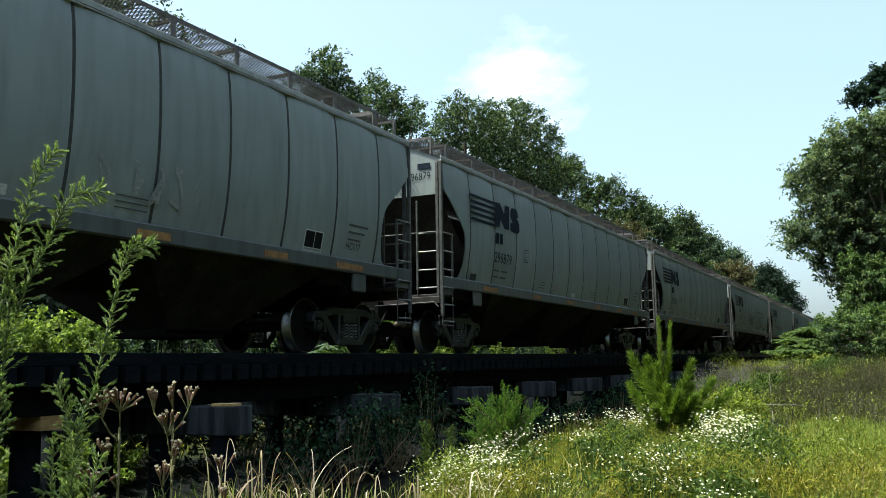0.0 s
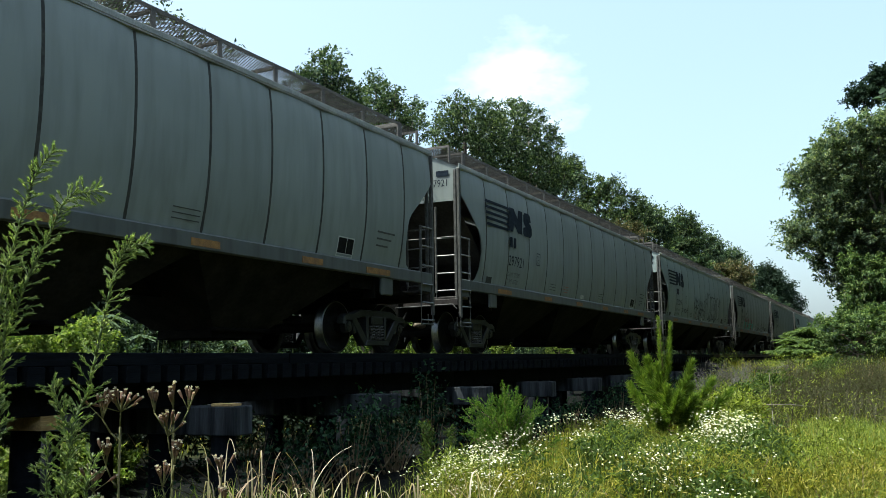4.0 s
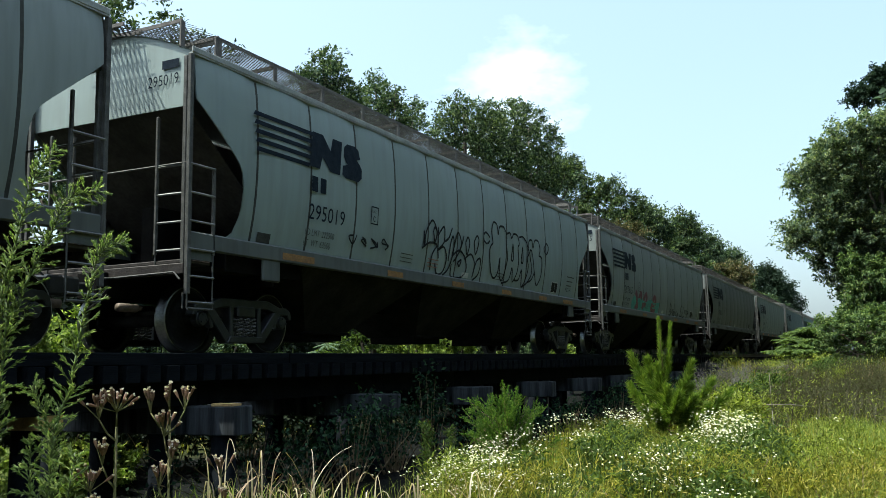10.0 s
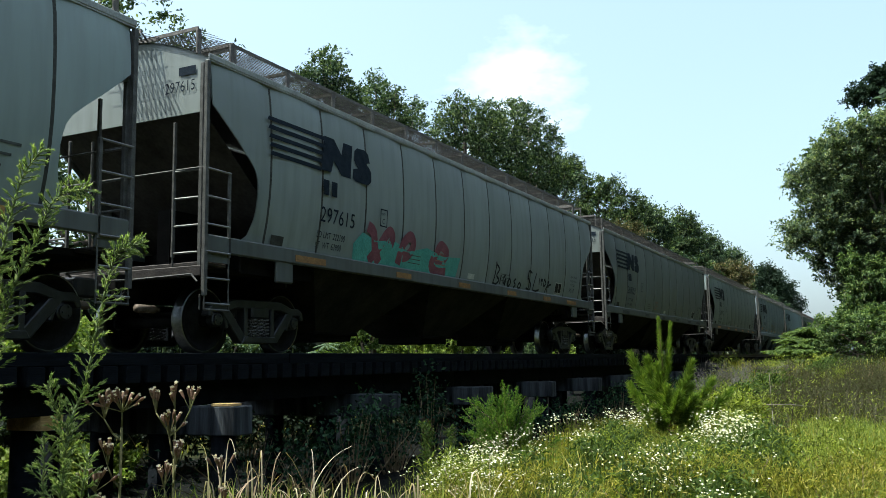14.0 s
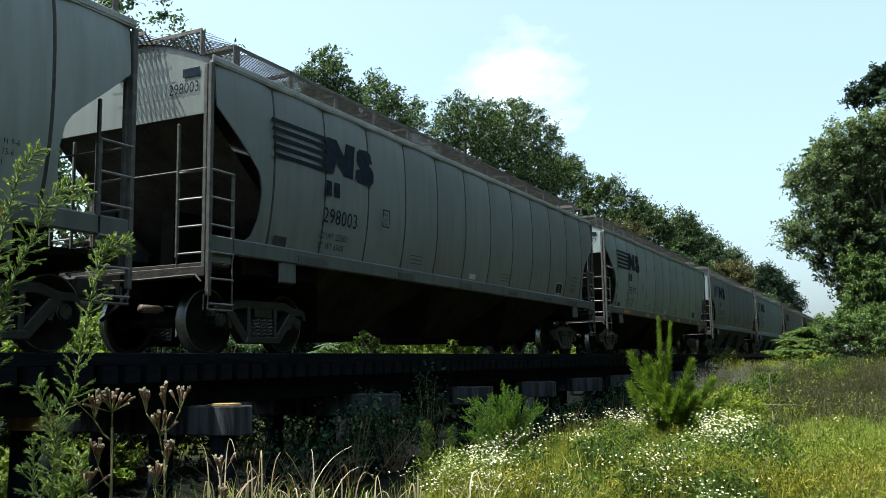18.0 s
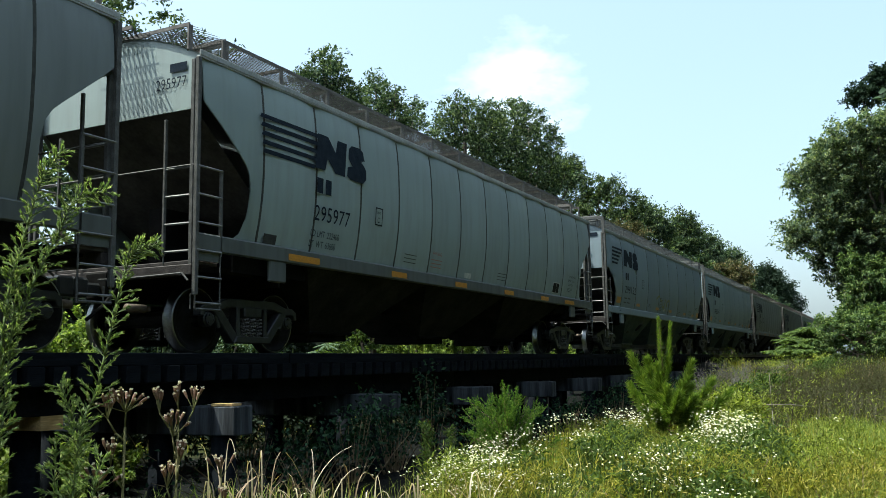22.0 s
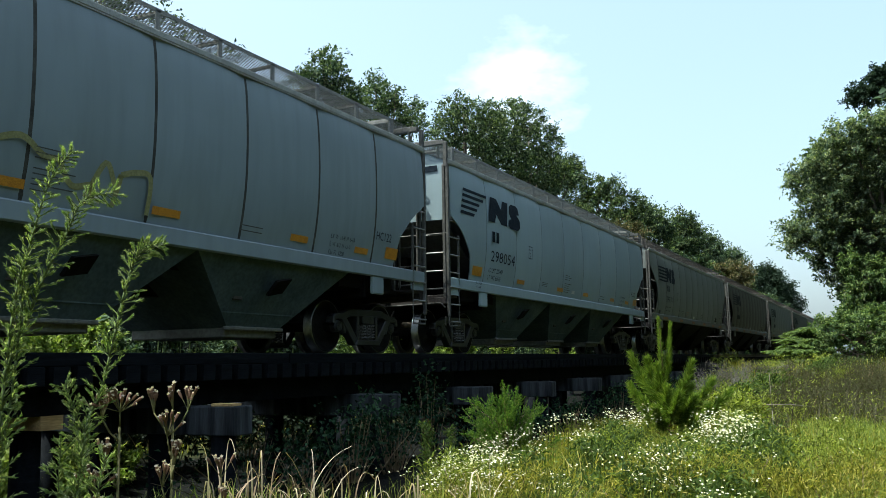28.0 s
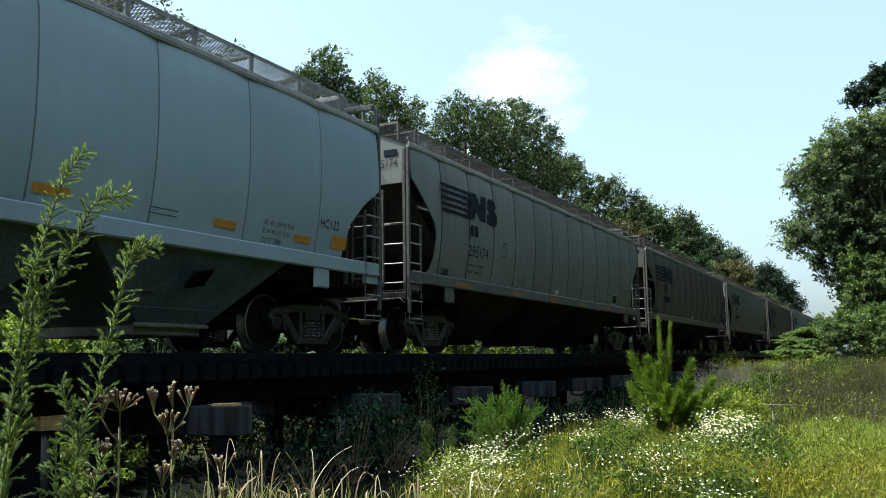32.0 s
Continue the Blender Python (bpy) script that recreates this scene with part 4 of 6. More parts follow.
SCRAWL = [
    [(9.60, 2.06), (9.58, 1.75), (9.52, 1.55)], [(9.62, 2.0), (9.8, 1.9), (9.68, 1.76), (9.84, 1.66), (9.7, 1.56), (9.54, 1.58)], [(9.94, 1.78), (9.92, 1.58)], [(10.2, 1.8), (10.08, 1.72), (10.14, 1.6), (10.24, 1.72), (10.22, 1.56)],
    [(10.45, 1.75), (10.36, 1.62), (10.46, 1.56), (10.55, 1.66), (10.45, 1.75)], [(10.86, 1.76), (10.74, 1.7), (10.86, 1.62), (10.76, 1.55)], [(11.1, 1.7), (11.02, 1.6), (11.12, 1.55), (11.2, 1.63), (11.1, 1.7)],
    [(11.86, 1.98), (11.66, 2.02), (11.62, 1.86), (11.84, 1.7), (11.8, 1.56), (11.56, 1.6)], [(12.15, 2.0), (12.05, 1.58), (12.46, 1.6)], [(12.4, 1.9), (12.42, 1.74)], [(12.56, 1.9), (12.52, 1.82), (12.62, 1.88), (12.58, 1.72)],
    [(12.75, 1.9), (12.76, 1.72), (12.9, 1.8), (12.75, 1.9)], [(13.0, 1.86), (13.1, 1.84), (13.02, 1.74), (13.14, 1.72)], [(12.9, 1.56), (13.0, 1.72), (13.3, 1.8)],
]
for line in SCRAWL:
    part("spray_line", ribbon([(x, max(z, 1.55)) for x, z in line], 0.05, SPRAY_BLACK), cars[4], "black scrawled spray line")
for line in ([(6.6, 2.05), (7.0, 2.2), (7.3, 2.05), (7.5, 2.05)], [(7.5, 2.05), (7.7, 1.8), (7.96, 1.84), (8.0, 1.7)], [(7.9, 1.7), (8.13, 2.13), (8.3, 1.9), (8.37, 2.03), (8.3, 1.66)], [(8.37, 2.03), (8.6, 2.1), (8.82, 2.07), (8.84, 1.63)]):
    part("spray_line", ribbon(line, 0.07, SPRAY_YELLOW), cars[7], "faded yellow sprayed line")

# ---- motion ----
SPEEDS = (72.8114, 2.6321, 0.2188, -0.2025, -0.4026, -0.4142)


def travelled(t):
    k = (t - 16) / 16
    return sum(c * k ** (i + 1) for i, c in enumerate(SPEEDS))


def motions():
    for car, corner, wheels in TRAIN:
        walk(car, [(t, pose(corner - travelled(t), 0, 0)) for t in range(0, 33)])
        rows = [(k * 0.1333333, -(travelled(k * 0.1333333) - travelled(0)) / 0.457) for k in range(241)]
        for w in wheels:
            at = w.location.copy()
            walk(w, [(t, Matrix.Translation(at) @ Matrix.Rotation(a, 4, "Y")) for t, a in rows])
    for plant, base, rows in SWAYING:
        walk(plant, [(t, Matrix.Translation(base) @ Matrix.Rotation(radians(a), 4, SWAY_AXIS)) for t, a in rows])


SWAYING, SWAY_AXIS = [], Vector((0.888, 0.443, 0.0)).normalized()

# ---- trestle and track ----
def build_trestle():
    br = thing("trestle_bridge", "dark creosoted timber railway trestle with weathered cap ends", "bridge")
    cap = Acc().box(-0.18, 0.18, -1.95, 1.95, -1.07, -0.70).mesh("cap", WEATHERED, bevel=0.015)
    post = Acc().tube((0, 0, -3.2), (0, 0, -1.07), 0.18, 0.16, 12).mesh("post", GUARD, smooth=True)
    k = 0
    for i in range(-8, 9):
        x = 9.17 + 3.92 * i
        part("cap", cap, br, "weathered grey timber cap", m=pose(x, 0, 0, 0, 0, 0.6 * math.sin(i * 7)))
        for y in (-1.62, -0.55, 0.55, 1.62):
            part("post", post, br, m=pose(x, y, 0))
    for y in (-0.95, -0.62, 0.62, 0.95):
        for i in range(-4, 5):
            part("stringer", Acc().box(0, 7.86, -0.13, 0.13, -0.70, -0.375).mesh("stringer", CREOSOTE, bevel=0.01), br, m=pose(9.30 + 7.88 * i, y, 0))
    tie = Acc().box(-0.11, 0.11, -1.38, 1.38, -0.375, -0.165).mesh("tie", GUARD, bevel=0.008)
    rng = random.Random(4)
    for i in range(200):
        part("tie", tie, br, m=pose(-24 + 0.335 * i, rng.uniform(-0.02, 0.02), 0))
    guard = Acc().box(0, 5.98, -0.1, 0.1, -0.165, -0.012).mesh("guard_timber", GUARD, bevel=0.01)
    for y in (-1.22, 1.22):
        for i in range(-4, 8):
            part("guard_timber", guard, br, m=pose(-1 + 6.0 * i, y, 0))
    # a sunlit board under the deck, its light painted in as pale tan
    part("spacer_block", Acc().box(-0.3, 0.0, -0.45, 0.1, -0.86, -0.70).mesh("spacer_block", TAN_LIT, bevel=0.005), br, "timber board with sunlight in its tan colour", m=pose(7.12, -0.62, 0))
    part("shim_plank", Acc().box(-0.11, 0.11, -0.16, 0.16, -0.70, -0.665).mesh("shim_plank", TAN_LIT, bevel=0.004), br, "thin tan plank on the cap end", m=pose(9.12, -1.7, 0, 0, 0, 8))
    part("post", post, br, m=pose(7.0, -0.62, 0.2))
    tr = thing("track", "pair of steel rails on wooden ties", "railway track", kind="structure")
    for y in (-0.755, 0.755):
        for i in range(-14, 27):
            r = Acc().box(0, 11.98, y - 0.07, y + 0.07, -0.165, -0.145).box(0, 11.98, y - 0.01, y + 0.01, -0.145, -0.04).box(0, 11.98, y - 0.036, y + 0.036, -0.04, -0.004)
            rl = part("rail", r.mesh("rail", RAIL), tr, m=pose(i * 12.0, 0, 0))
            part("rail_head", Acc().box(0, 11.98, y - 0.03, y + 0.03, -0.004, 0.0).mesh("rail_head", RAIL_HEAD), rl, "worn bright running surface")
    far = Acc()
    for i in range(520):
        x = 43.2 + i * 0.5
        far.box(x, x + 0.22, -1.3, 1.3, -0.375, -0.165)
    for i in range(260):
        x = -24.6 - i * 0.5
        far.box(x, x + 0.22, -1.3, 1.3, -0.375, -0.165)
    tagged(part("far_ties", far.mesh("far_ties", CREOSOTE), tr), kind="stuff")


build_trestle()

# ---- trees ----


def sprays(rng, centre, r, h, count, leaves, reach, low=-1.0):
    """Leaves on short twigs that point out of an uneven crown: places, ways, ups, and where the twigs begin."""
    d = rng.normal(size=(count, 3))
    d /= np.linalg.norm(d, axis=1)[:, None]
    d[:, 2] = np.maximum(d[:, 2], low)
    rad = 0.25 + 0.72 * rng.random(count) ** 0.45
    c = d * rad[:, None] * np.array([r, r, h])
    axis = d + 0.55 * rng.normal(size=(count, 3)) + np.array([0, 0, 0.22])
    axis /= np.linalg.norm(axis, axis=1)[:, None]
    length = reach * (0.45 + 0.9 * rng.random(count) ** 1.6)
    k = rng.integers(0, count, leaves)
    u = rng.random(leaves)
    p = c[k] + axis[k] * (length[k] * u)[:, None]
    p = p + rng.normal(size=(leaves, 3)) * (length[k] * 0.26 * (1.15 - 0.8 * u))[:, None] * np.array([1, 1, 0.6])
    ways = axis[k] * 0.6 + 0.75 * rng.normal(size=(leaves, 3)) + np.array([0, 0, -0.15])
    ups = d[k] * 0.45 + 0.5 * rng.normal(size=(leaves, 3)) + np.array([0, 0, 0.75])
    return p + np.array(centre), ways, ups, c + np.array(centre)


def tree(x, y, top, r, low, mat, leaves, size, seed, label, group="trees behind the railway", category="tree", clumps=46, name="tree", bare=0):
    """A tree from the ground at (x, y): crown from height low to top."""
    rng = np.random.default_rng(seed)
    zg = float(ground_z(x, y)) - 0.1
    ob = thing(name, label, category, group, m=pose(x, y, zg))
    top, low = top - zg, low - zg
    ch = (top - low) * 1.02
    centre = (0, 0, low + ch * 0.48)
    clumps, leaves, size = int(clumps * (6 if r > 2.5 else 4)), int(leaves * 2.6), size * 0.76
    pos, ways, ups, cl = sprays(rng, centre, r * 1.1, ch * 0.56, clumps, leaves, r * (0.3 if r > 2.5 else 0.4))
    part("crown", cloud("crown", mat, pos, ways, ups, size * (0.7 + 0.6 * rng.random(len(pos))), size * 0.62), ob)
    tr = 0.035 * (top ** 0.9) * 0.6 + 0.05
    lean = rng.normal(size=2) * 0.25
    mid = (lean[0], lean[1], low + ch * 0.35)
    part("trunk", Acc().path([(0, 0, -0.2), (lean[0] * 0.3, lean[1] * 0.3, low * 0.5), mid, (lean[0] * 1.5, lean[1] * 1.3, low + ch * 0.9)],
                             [tr * 1.3, tr, tr * 0.7, tr * 0.15], 9).mesh("trunk", BARK, smooth=True), ob)
    for i in range(9):
        q = cl[i]
        s = 0.3 + 0.5 * rng.random()
        b = Vector((lean[0] * s, lean[1] * s, low * 0.8 + ch * 0.4 * s))
        m = (b + Vector(q)) / 2 + Vector((0, 0, 0.3))
        part("limb", Acc().path([b, m, q], [tr * 0.38, tr * 0.25, tr * 0.06], 6).mesh("limb", BARK, smooth=True), ob)
    return ob


TREES = [  # x, y, top, radius, low, leaves, leaf size, material
    (15, 15, 12.0, 4.2, 1.5, 9000, 0.22, LEAF_OAK), (21.5, 14.5, 13.6, 3.8, 1.5, 9000, 0.22, LEAF_OAK), (28, 17.5, 13.2, 4.0, 1.5, 8000, 0.24, LEAF_OAK),
    (75, 15, 11.0, 4.2, 1.0, 7000, 0.35, LEAF_OAK), (84, 14.5, 11.0, 4.4, 1.0, 7000, 0.35, LEAF_OAK), (94, 14, 11.5, 5.0, 1.0, 7000, 0.4, LEAF_OAK),
    (106, 14, 11.5, 5.5, 1.0, 7000, 0.45, LEAF_OAK), (120, 14, 12.0, 6.0, 1.0, 6000, 0.5, LEAF_OAK), (136, 14, 11.0, 6.0, 0.5, 6000, 0.5, LEAF_OAK),
    (155, 13.5, 11.0, 6.0, 0.5, 6000, 0.55, LEAF_OAK), (178, 13, 10.0, 6.0, 0.5, 5000, 0.6, LEAF_OAK),
]
for i, (x, y, top, r, low, leaves, size, mat) in enumerate(TREES):
    tree(x, y, top, r, low, mat, leaves, size, 140 + i, "leafy broadleaf tree behind the railway" if x < 70 else "broadleaf tree in the distant row along the railway")

# trees at the field's edge, before the track's far end
def lobed_tree(x, y, lobes, mat, leaves, size, seed, label, clump=0.42, flat=0.9, name="tree", group="trees at the field edge"):
    """A tree whose crown is made of rounded masses (x, y, z, radius)."""
    rng = np.random.default_rng(seed)
    zg = float(ground_z(x, y)) - 0.1
    ob = thing(name, label, "tree", group, m=pose(x, y, zg))
    area = sum(l[3] ** 2 for l in lobes)
    pos, ways, ups = [], [], []
    for lx, ly, lz, r in lobes:
        c = (lx - x, ly - y, lz - zg)
        p, w, u, cl = sprays(rng, c, r, r * flat, int(18 + 46 * r * r), int(leaves * r * r / area), clump * 1.5)
        pos.append(p)
        ways.append(w)
        ups.append(u)
        b = Vector((0, 0, c[2] * 0.55))
        part("limb", Acc().path([b, (b + Vector(c)) / 2 + Vector((0, 0, 0.2)), c], [0.13, 0.08, 0.02], 6).mesh("limb", BARK, smooth=True), ob)
    pos = np.concatenate(pos)
    part("crown", cloud("crown", mat, pos, np.concatenate(ways), np.concatenate(ups), size * (0.7 + 0.6 * rng.random(len(pos))), size * 0.62), ob)
    top = max(l[2] for l in lobes) - zg
    part("trunk", Acc().path([(0, 0, -0.2), (0.1, 0.1, top * 0.4), (0, 0, top * 0.95)], [0.34, 0.25, 0.05], 9).mesh("trunk", BARK, smooth=True), ob)
    return ob


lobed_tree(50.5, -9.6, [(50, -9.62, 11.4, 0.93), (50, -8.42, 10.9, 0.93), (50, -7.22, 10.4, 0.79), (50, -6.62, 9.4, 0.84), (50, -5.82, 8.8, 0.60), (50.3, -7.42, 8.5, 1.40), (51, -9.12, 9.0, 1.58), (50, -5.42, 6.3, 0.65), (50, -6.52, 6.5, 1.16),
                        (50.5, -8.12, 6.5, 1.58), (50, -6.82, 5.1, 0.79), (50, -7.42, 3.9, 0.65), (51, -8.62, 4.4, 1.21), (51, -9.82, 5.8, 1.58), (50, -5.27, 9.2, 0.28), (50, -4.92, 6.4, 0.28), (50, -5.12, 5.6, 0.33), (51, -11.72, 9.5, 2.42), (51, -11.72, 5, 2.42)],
           LEAF_HAZY, 120000, 0.15, 201, "tall dense grey-green tree at the edge of the field", 0.5)
lobed_tree(49.2, -9.2, [(49, -8.3, 4.2, 0.8), (49, -8.7, 3.1, 0.8), (49, -8.0, 2.2, 0.55), (49, -9.0, 1.7, 0.9), (49, -9.6, 3.6, 0.9)], LEAF_VIVID, 22000, 0.13, 208, "sunlit vine-clad young tree under the tall tree", 0.34)
lobed_tree(70, -11.0, [(70, -8.2, 18.2, 0.35), (70, -8.7, 18.9, 0.55), (70, -9.7, 19.3, 0.7), (70, -10.3, 20.0, 0.7), (70, -9.2, 18.2, 0.6), (70, -11.5, 18.5, 1.6), (70, -10.5, 16.0, 1.4)], LEAF_PINE, 24000, 0.2, 207, "tall dark pine rising behind the field edge", 0.4, 0.6, "pine_tree")
tree(54, -15.8, 18.0, 5.0, 0.6, LEAF_OAK, 22000, 0.28, 202, "tall spreading tree at the edge of the field", "trees at the field edge", clumps=60)
lobed_tree(42, -8.3, [(42, -7.2, 0.85, 0.6), (42, -7.8, 1.2, 0.55), (42, -8.7, 1.1, 0.65), (42, -9.5, 1.0, 0.7), (42, -7.4, 0.0, 0.7), (42, -8.5, -0.1, 0.8), (42, -9.6, 0.0, 0.9), (42.5, -6.6, 0.1, 0.55)],
           LEAF_VIVID, 26000, 0.10, 204, "leafy sunlit green bush at the field edge", 0.3, 0.9, "bush", "bushes")
# high crowns hidden behind the tall tree, added to block sky from the cars
for i, x in enumerate((55.5, 60, 65, 70, 75, 80, 86)):
    tree(x, -8.6, 0.215 * x, 2.7, 0.12 * x + 0.8, LEAF_OAK, 4200, 0.5, 240 + i, "tall tree hidden from view, added to shade the far cars", "trees beside the far track", clumps=40)
# unseen trees right of the view, added to dim the train's far part
for i, x in enumerate((23, 30, 37, 44.5)):
    tree(x, -16.4, (13.0, 18.0, 22.0, 23.0)[i], 4.4, -0.2, LEAF_OAK, 4200, 0.8, 226 + i, "tall out-of-view tree added to cut sky light on the cars", "trees at the field edge", clumps=44)
# hidden trees beyond the field, added to keep sky light off the far cars
for i in range(15):
    x = 58 + 9.5 * i
    tree(x, -14.0 + 0.045 * x - 0.6 * math.sin(i * 2.1), min(0.21 * x, 16.0 + 1.2 * math.sin(i * 3.7)), 3.0, -0.3, LEAF_OAK, 3600, 0.75, 250 + i, "hidden tree added to darken the far track", "trees beside the far track", clumps=40)

# broadleaf trees whose tops stand over the cars
ROW = "trees behind the railway"
lobed_tree(35, 14.2, [(35.0, 14.0, 14.7, 0.5), (33.8, 13.6, 13.7, 0.7), (35.7, 14.3, 14.0, 0.75), (34.3, 14.2, 13.1, 0.9), (33.0, 14.0, 12.9, 0.5), (36.3, 13.8, 13.2, 0.9), (35.2, 14.0, 12.2, 1.3), (37.4, 14.1, 12.4, 1.0), (32.0, 14.3, 12.2, 0.45), (34.5, 14.6, 10, 2.2), (34.8, 14.4, 6.5, 2.5)],
           LEAF_OAK, 29000, 0.15, 211, "leafy broadleaf tree with a pointed top behind the railway", 0.34, 0.9, "tree", ROW)
lobed_tree(41.4, 14.6, [(39.8, 14.4, 14.7, 0.5), (39.2, 14.2, 13.8, 0.7), (41.4, 14.8, 14.4, 0.8), (43.0, 14.2, 14.2, 0.8), (42.1, 14.6, 13.3, 1.0), (44.5, 14.4, 13.9, 0.4), (43.5, 14.1, 12.8, 0.75), (40.8, 14.6, 12.4, 1.4), (41.0, 13.8, 14.4, 0.4), (41.0, 12.7, 12.8, 0.5), (41.0, 15.1, 15.3, 0.3), (41.5, 14.8, 10, 2.3), (41.5, 14.8, 6.5, 2.7)],
           LEAF_OAK, 30000, 0.155, 212, "leafy broadleaf tree with an open crown behind the railway", 0.36, 0.9, "tree", ROW)
lobed_tree(53, 15.3, [(51.0, 15.0, 16.6, 0.7), (50.2, 14.8, 15.4, 0.95), (53.2, 15.2, 16.5, 1.1), (57.1, 15.4, 17.4, 1.1), (55.1, 14.9, 15.6, 1.5), (50.5, 15.3, 14.3, 1.1), (48.3, 15.0, 14.1, 0.55), (53.1, 15.2, 13.6, 1.9), (58.3, 15.2, 15.9, 1.5), (56.5, 15.0, 13.4, 2.0), (52.5, 15.5, 10, 3.2), (53, 15.5, 6, 3.2)],
           LEAF_LIT, 46000, 0.18, 213, "sunlit yellow-green broadleaf tree behind the railway", 0.42, 0.9, "tree", ROW)
lobed_tree(65, 15.2, [(62.7, 15.2, 19.2, 0.9), (65.7, 15.2, 19.3, 0.95), (60.6, 14.9, 17.6, 1.3), (67.2, 15.0, 18.0, 1.4), (63.6, 15.0, 16.3, 1.7), (60.0, 15.2, 14.6, 2.0), (70.5, 14.8, 15.6, 1.6), (71.0, 15.0, 18.0, 0.7), (72.0, 14.5, 16.6, 1.1), (72.0, 13.6, 15.6, 1.0),
                      (68.0, 15.2, 15.0, 1.9), (66, 12.6, 14.4, 1.3), (64.5, 15.8, 12, 3.6), (65, 15.8, 7, 3.6)],
           LEAF_LIT, 66000, 0.18, 214, "tall dense broadleaf tree behind the railway", 0.42, 0.9, "tree", ROW)
FAR_ROW = "trees in the distant row"
for x, y, mat, leaves, size, label, lobes in (
        (78, 13.5, LEAF_LIT, 44000, 0.2, "sunlit broadleaf tree in the distant row along the railway",
         ((15.6, 15.1, 1.3), (13.8, 15.5, 1.0), (12.1, 15.0, 1.0), (10.9, 13.7, 1.1), (13.5, 13.2, 1.8), (9.9, 12.9, 0.9), (11.5, 11.7, 1.8), (16.0, 12.5, 1.8), (13, 8, 3.2))),
        (88, 11.8, LEAF_OAK, 26000, 0.22, "dark broadleaf tree in the distant row along the railway", ((11.8, 14.5, 0.9), (10.5, 13.7, 0.95), (9.9, 12.5, 0.9), (11.4, 12.3, 1.6), (11.5, 8.5, 2.6))),
        (105, 11.6, LEAF_LIT, 28000, 0.24, "rounded sunlit tree in the distant row along the railway", ((11.2, 15.9, 1.05), (10.3, 14.8, 0.9), (12.3, 14.8, 1.05), (11.4, 13.2, 1.85), (12.8, 12.5, 1.2), (11.6, 9, 2.8))),
        (122, 11.8, LEAF_OAK, 22000, 0.27, "dark rounded tree in the distant row along the railway", ((12.1, 15.8, 1.0), (10.9, 14.6, 1.05), (12.6, 13.6, 1.7), (10.4, 12.9, 1.05), (11.8, 9, 3.0))),
        (140, 11.4, LEAF_OAK, 18000, 0.3, "small rounded tree in the distant row along the railway", ((11.4, 15.3, 1.0), (10.2, 14.3, 0.8), (12.1, 13.5, 1.4), (9.7, 12.2, 1.0), (11.2, 9, 2.8))),
        (190, 10.8, LEAF_PINE, 26000, 0.4, "dark blue-green tree where the track is lost to view", ((12.1, 16.4, 1.6), (10.2, 15.0, 1.5), (8.2, 12.7, 1.3), (10.8, 12.3, 2.3), (6.6, 10.2, 0.8), (13.7, 14.1, 1.6), (9.8, 8, 3.0))),
        (66, 7.6, LEAF_RUSSET, 7000, 0.13, "low tree with russet seed clusters beside the railway", ((8.25, 9.83, 0.36), (7.48, 9.63, 0.36), (6.66, 9.22, 0.3), (7.7, 8.2, 0.9))),
        (100, 5.6, LEAF_RUSSET, 9000, 0.2, "broad tree with russet seed clusters beside the railway", ((6.57, 9.5, 0.4), (5.57, 9.15, 0.45), (4.5, 9.1, 0.4), (3.7, 8.8, 0.35), (5.0, 7.6, 1.1)))):
    lobed_tree(x, y, [(x, ly, lz, r) for ly, lz, r in lobes], mat, leaves, size, 300 + int(x), label, 0.011 * x ** 0.9, 0.9, "tree", FAR_ROW)

# unseen trees behind the camera, added to block low sky from the train
for i in range(14):
    tree(-52 + 7.0 * i, -21.5 + 1.5 * math.sin(i * 2.3), 8.5 + 1.2 * math.sin(i * 4.1) + 7 * max(0, (i - 8) / 5), 4.6, -0.2, LEAF_OAK, 4200, 0.85, 260 + i, "unseen tree behind the camera, added to block low sky", "trees behind the field", clumps=44)

# far woods that close the horizon
def far_woods():
    rng = np.random.default_rng(77)
    n = 26000
    ang = rng.uniform(-3.1416, 3.1416, n)
    d = 330 + 50 * rng.random(n)
    h = (10 + 3 * np.sin(ang * 23) + 2 * np.sin(ang * 61 + 1)) * rng.random(n) ** 0.6
    pos = np.stack([d * np.cos(ang), d * np.sin(ang), h - 1.5], 1)
    keep = ~((np.abs(pos[:, 1]) < 6))
    pos = pos[keep]
    ways = rng.normal(size=pos.shape)
    thing("far_woods", "distant belt of woods on the horizon", "woods", kind="stuff",
          data=cloud("far_woods", LEAF_OAK, pos, ways, rng.normal(size=pos.shape), 5.0, 4.0))


far_woods()

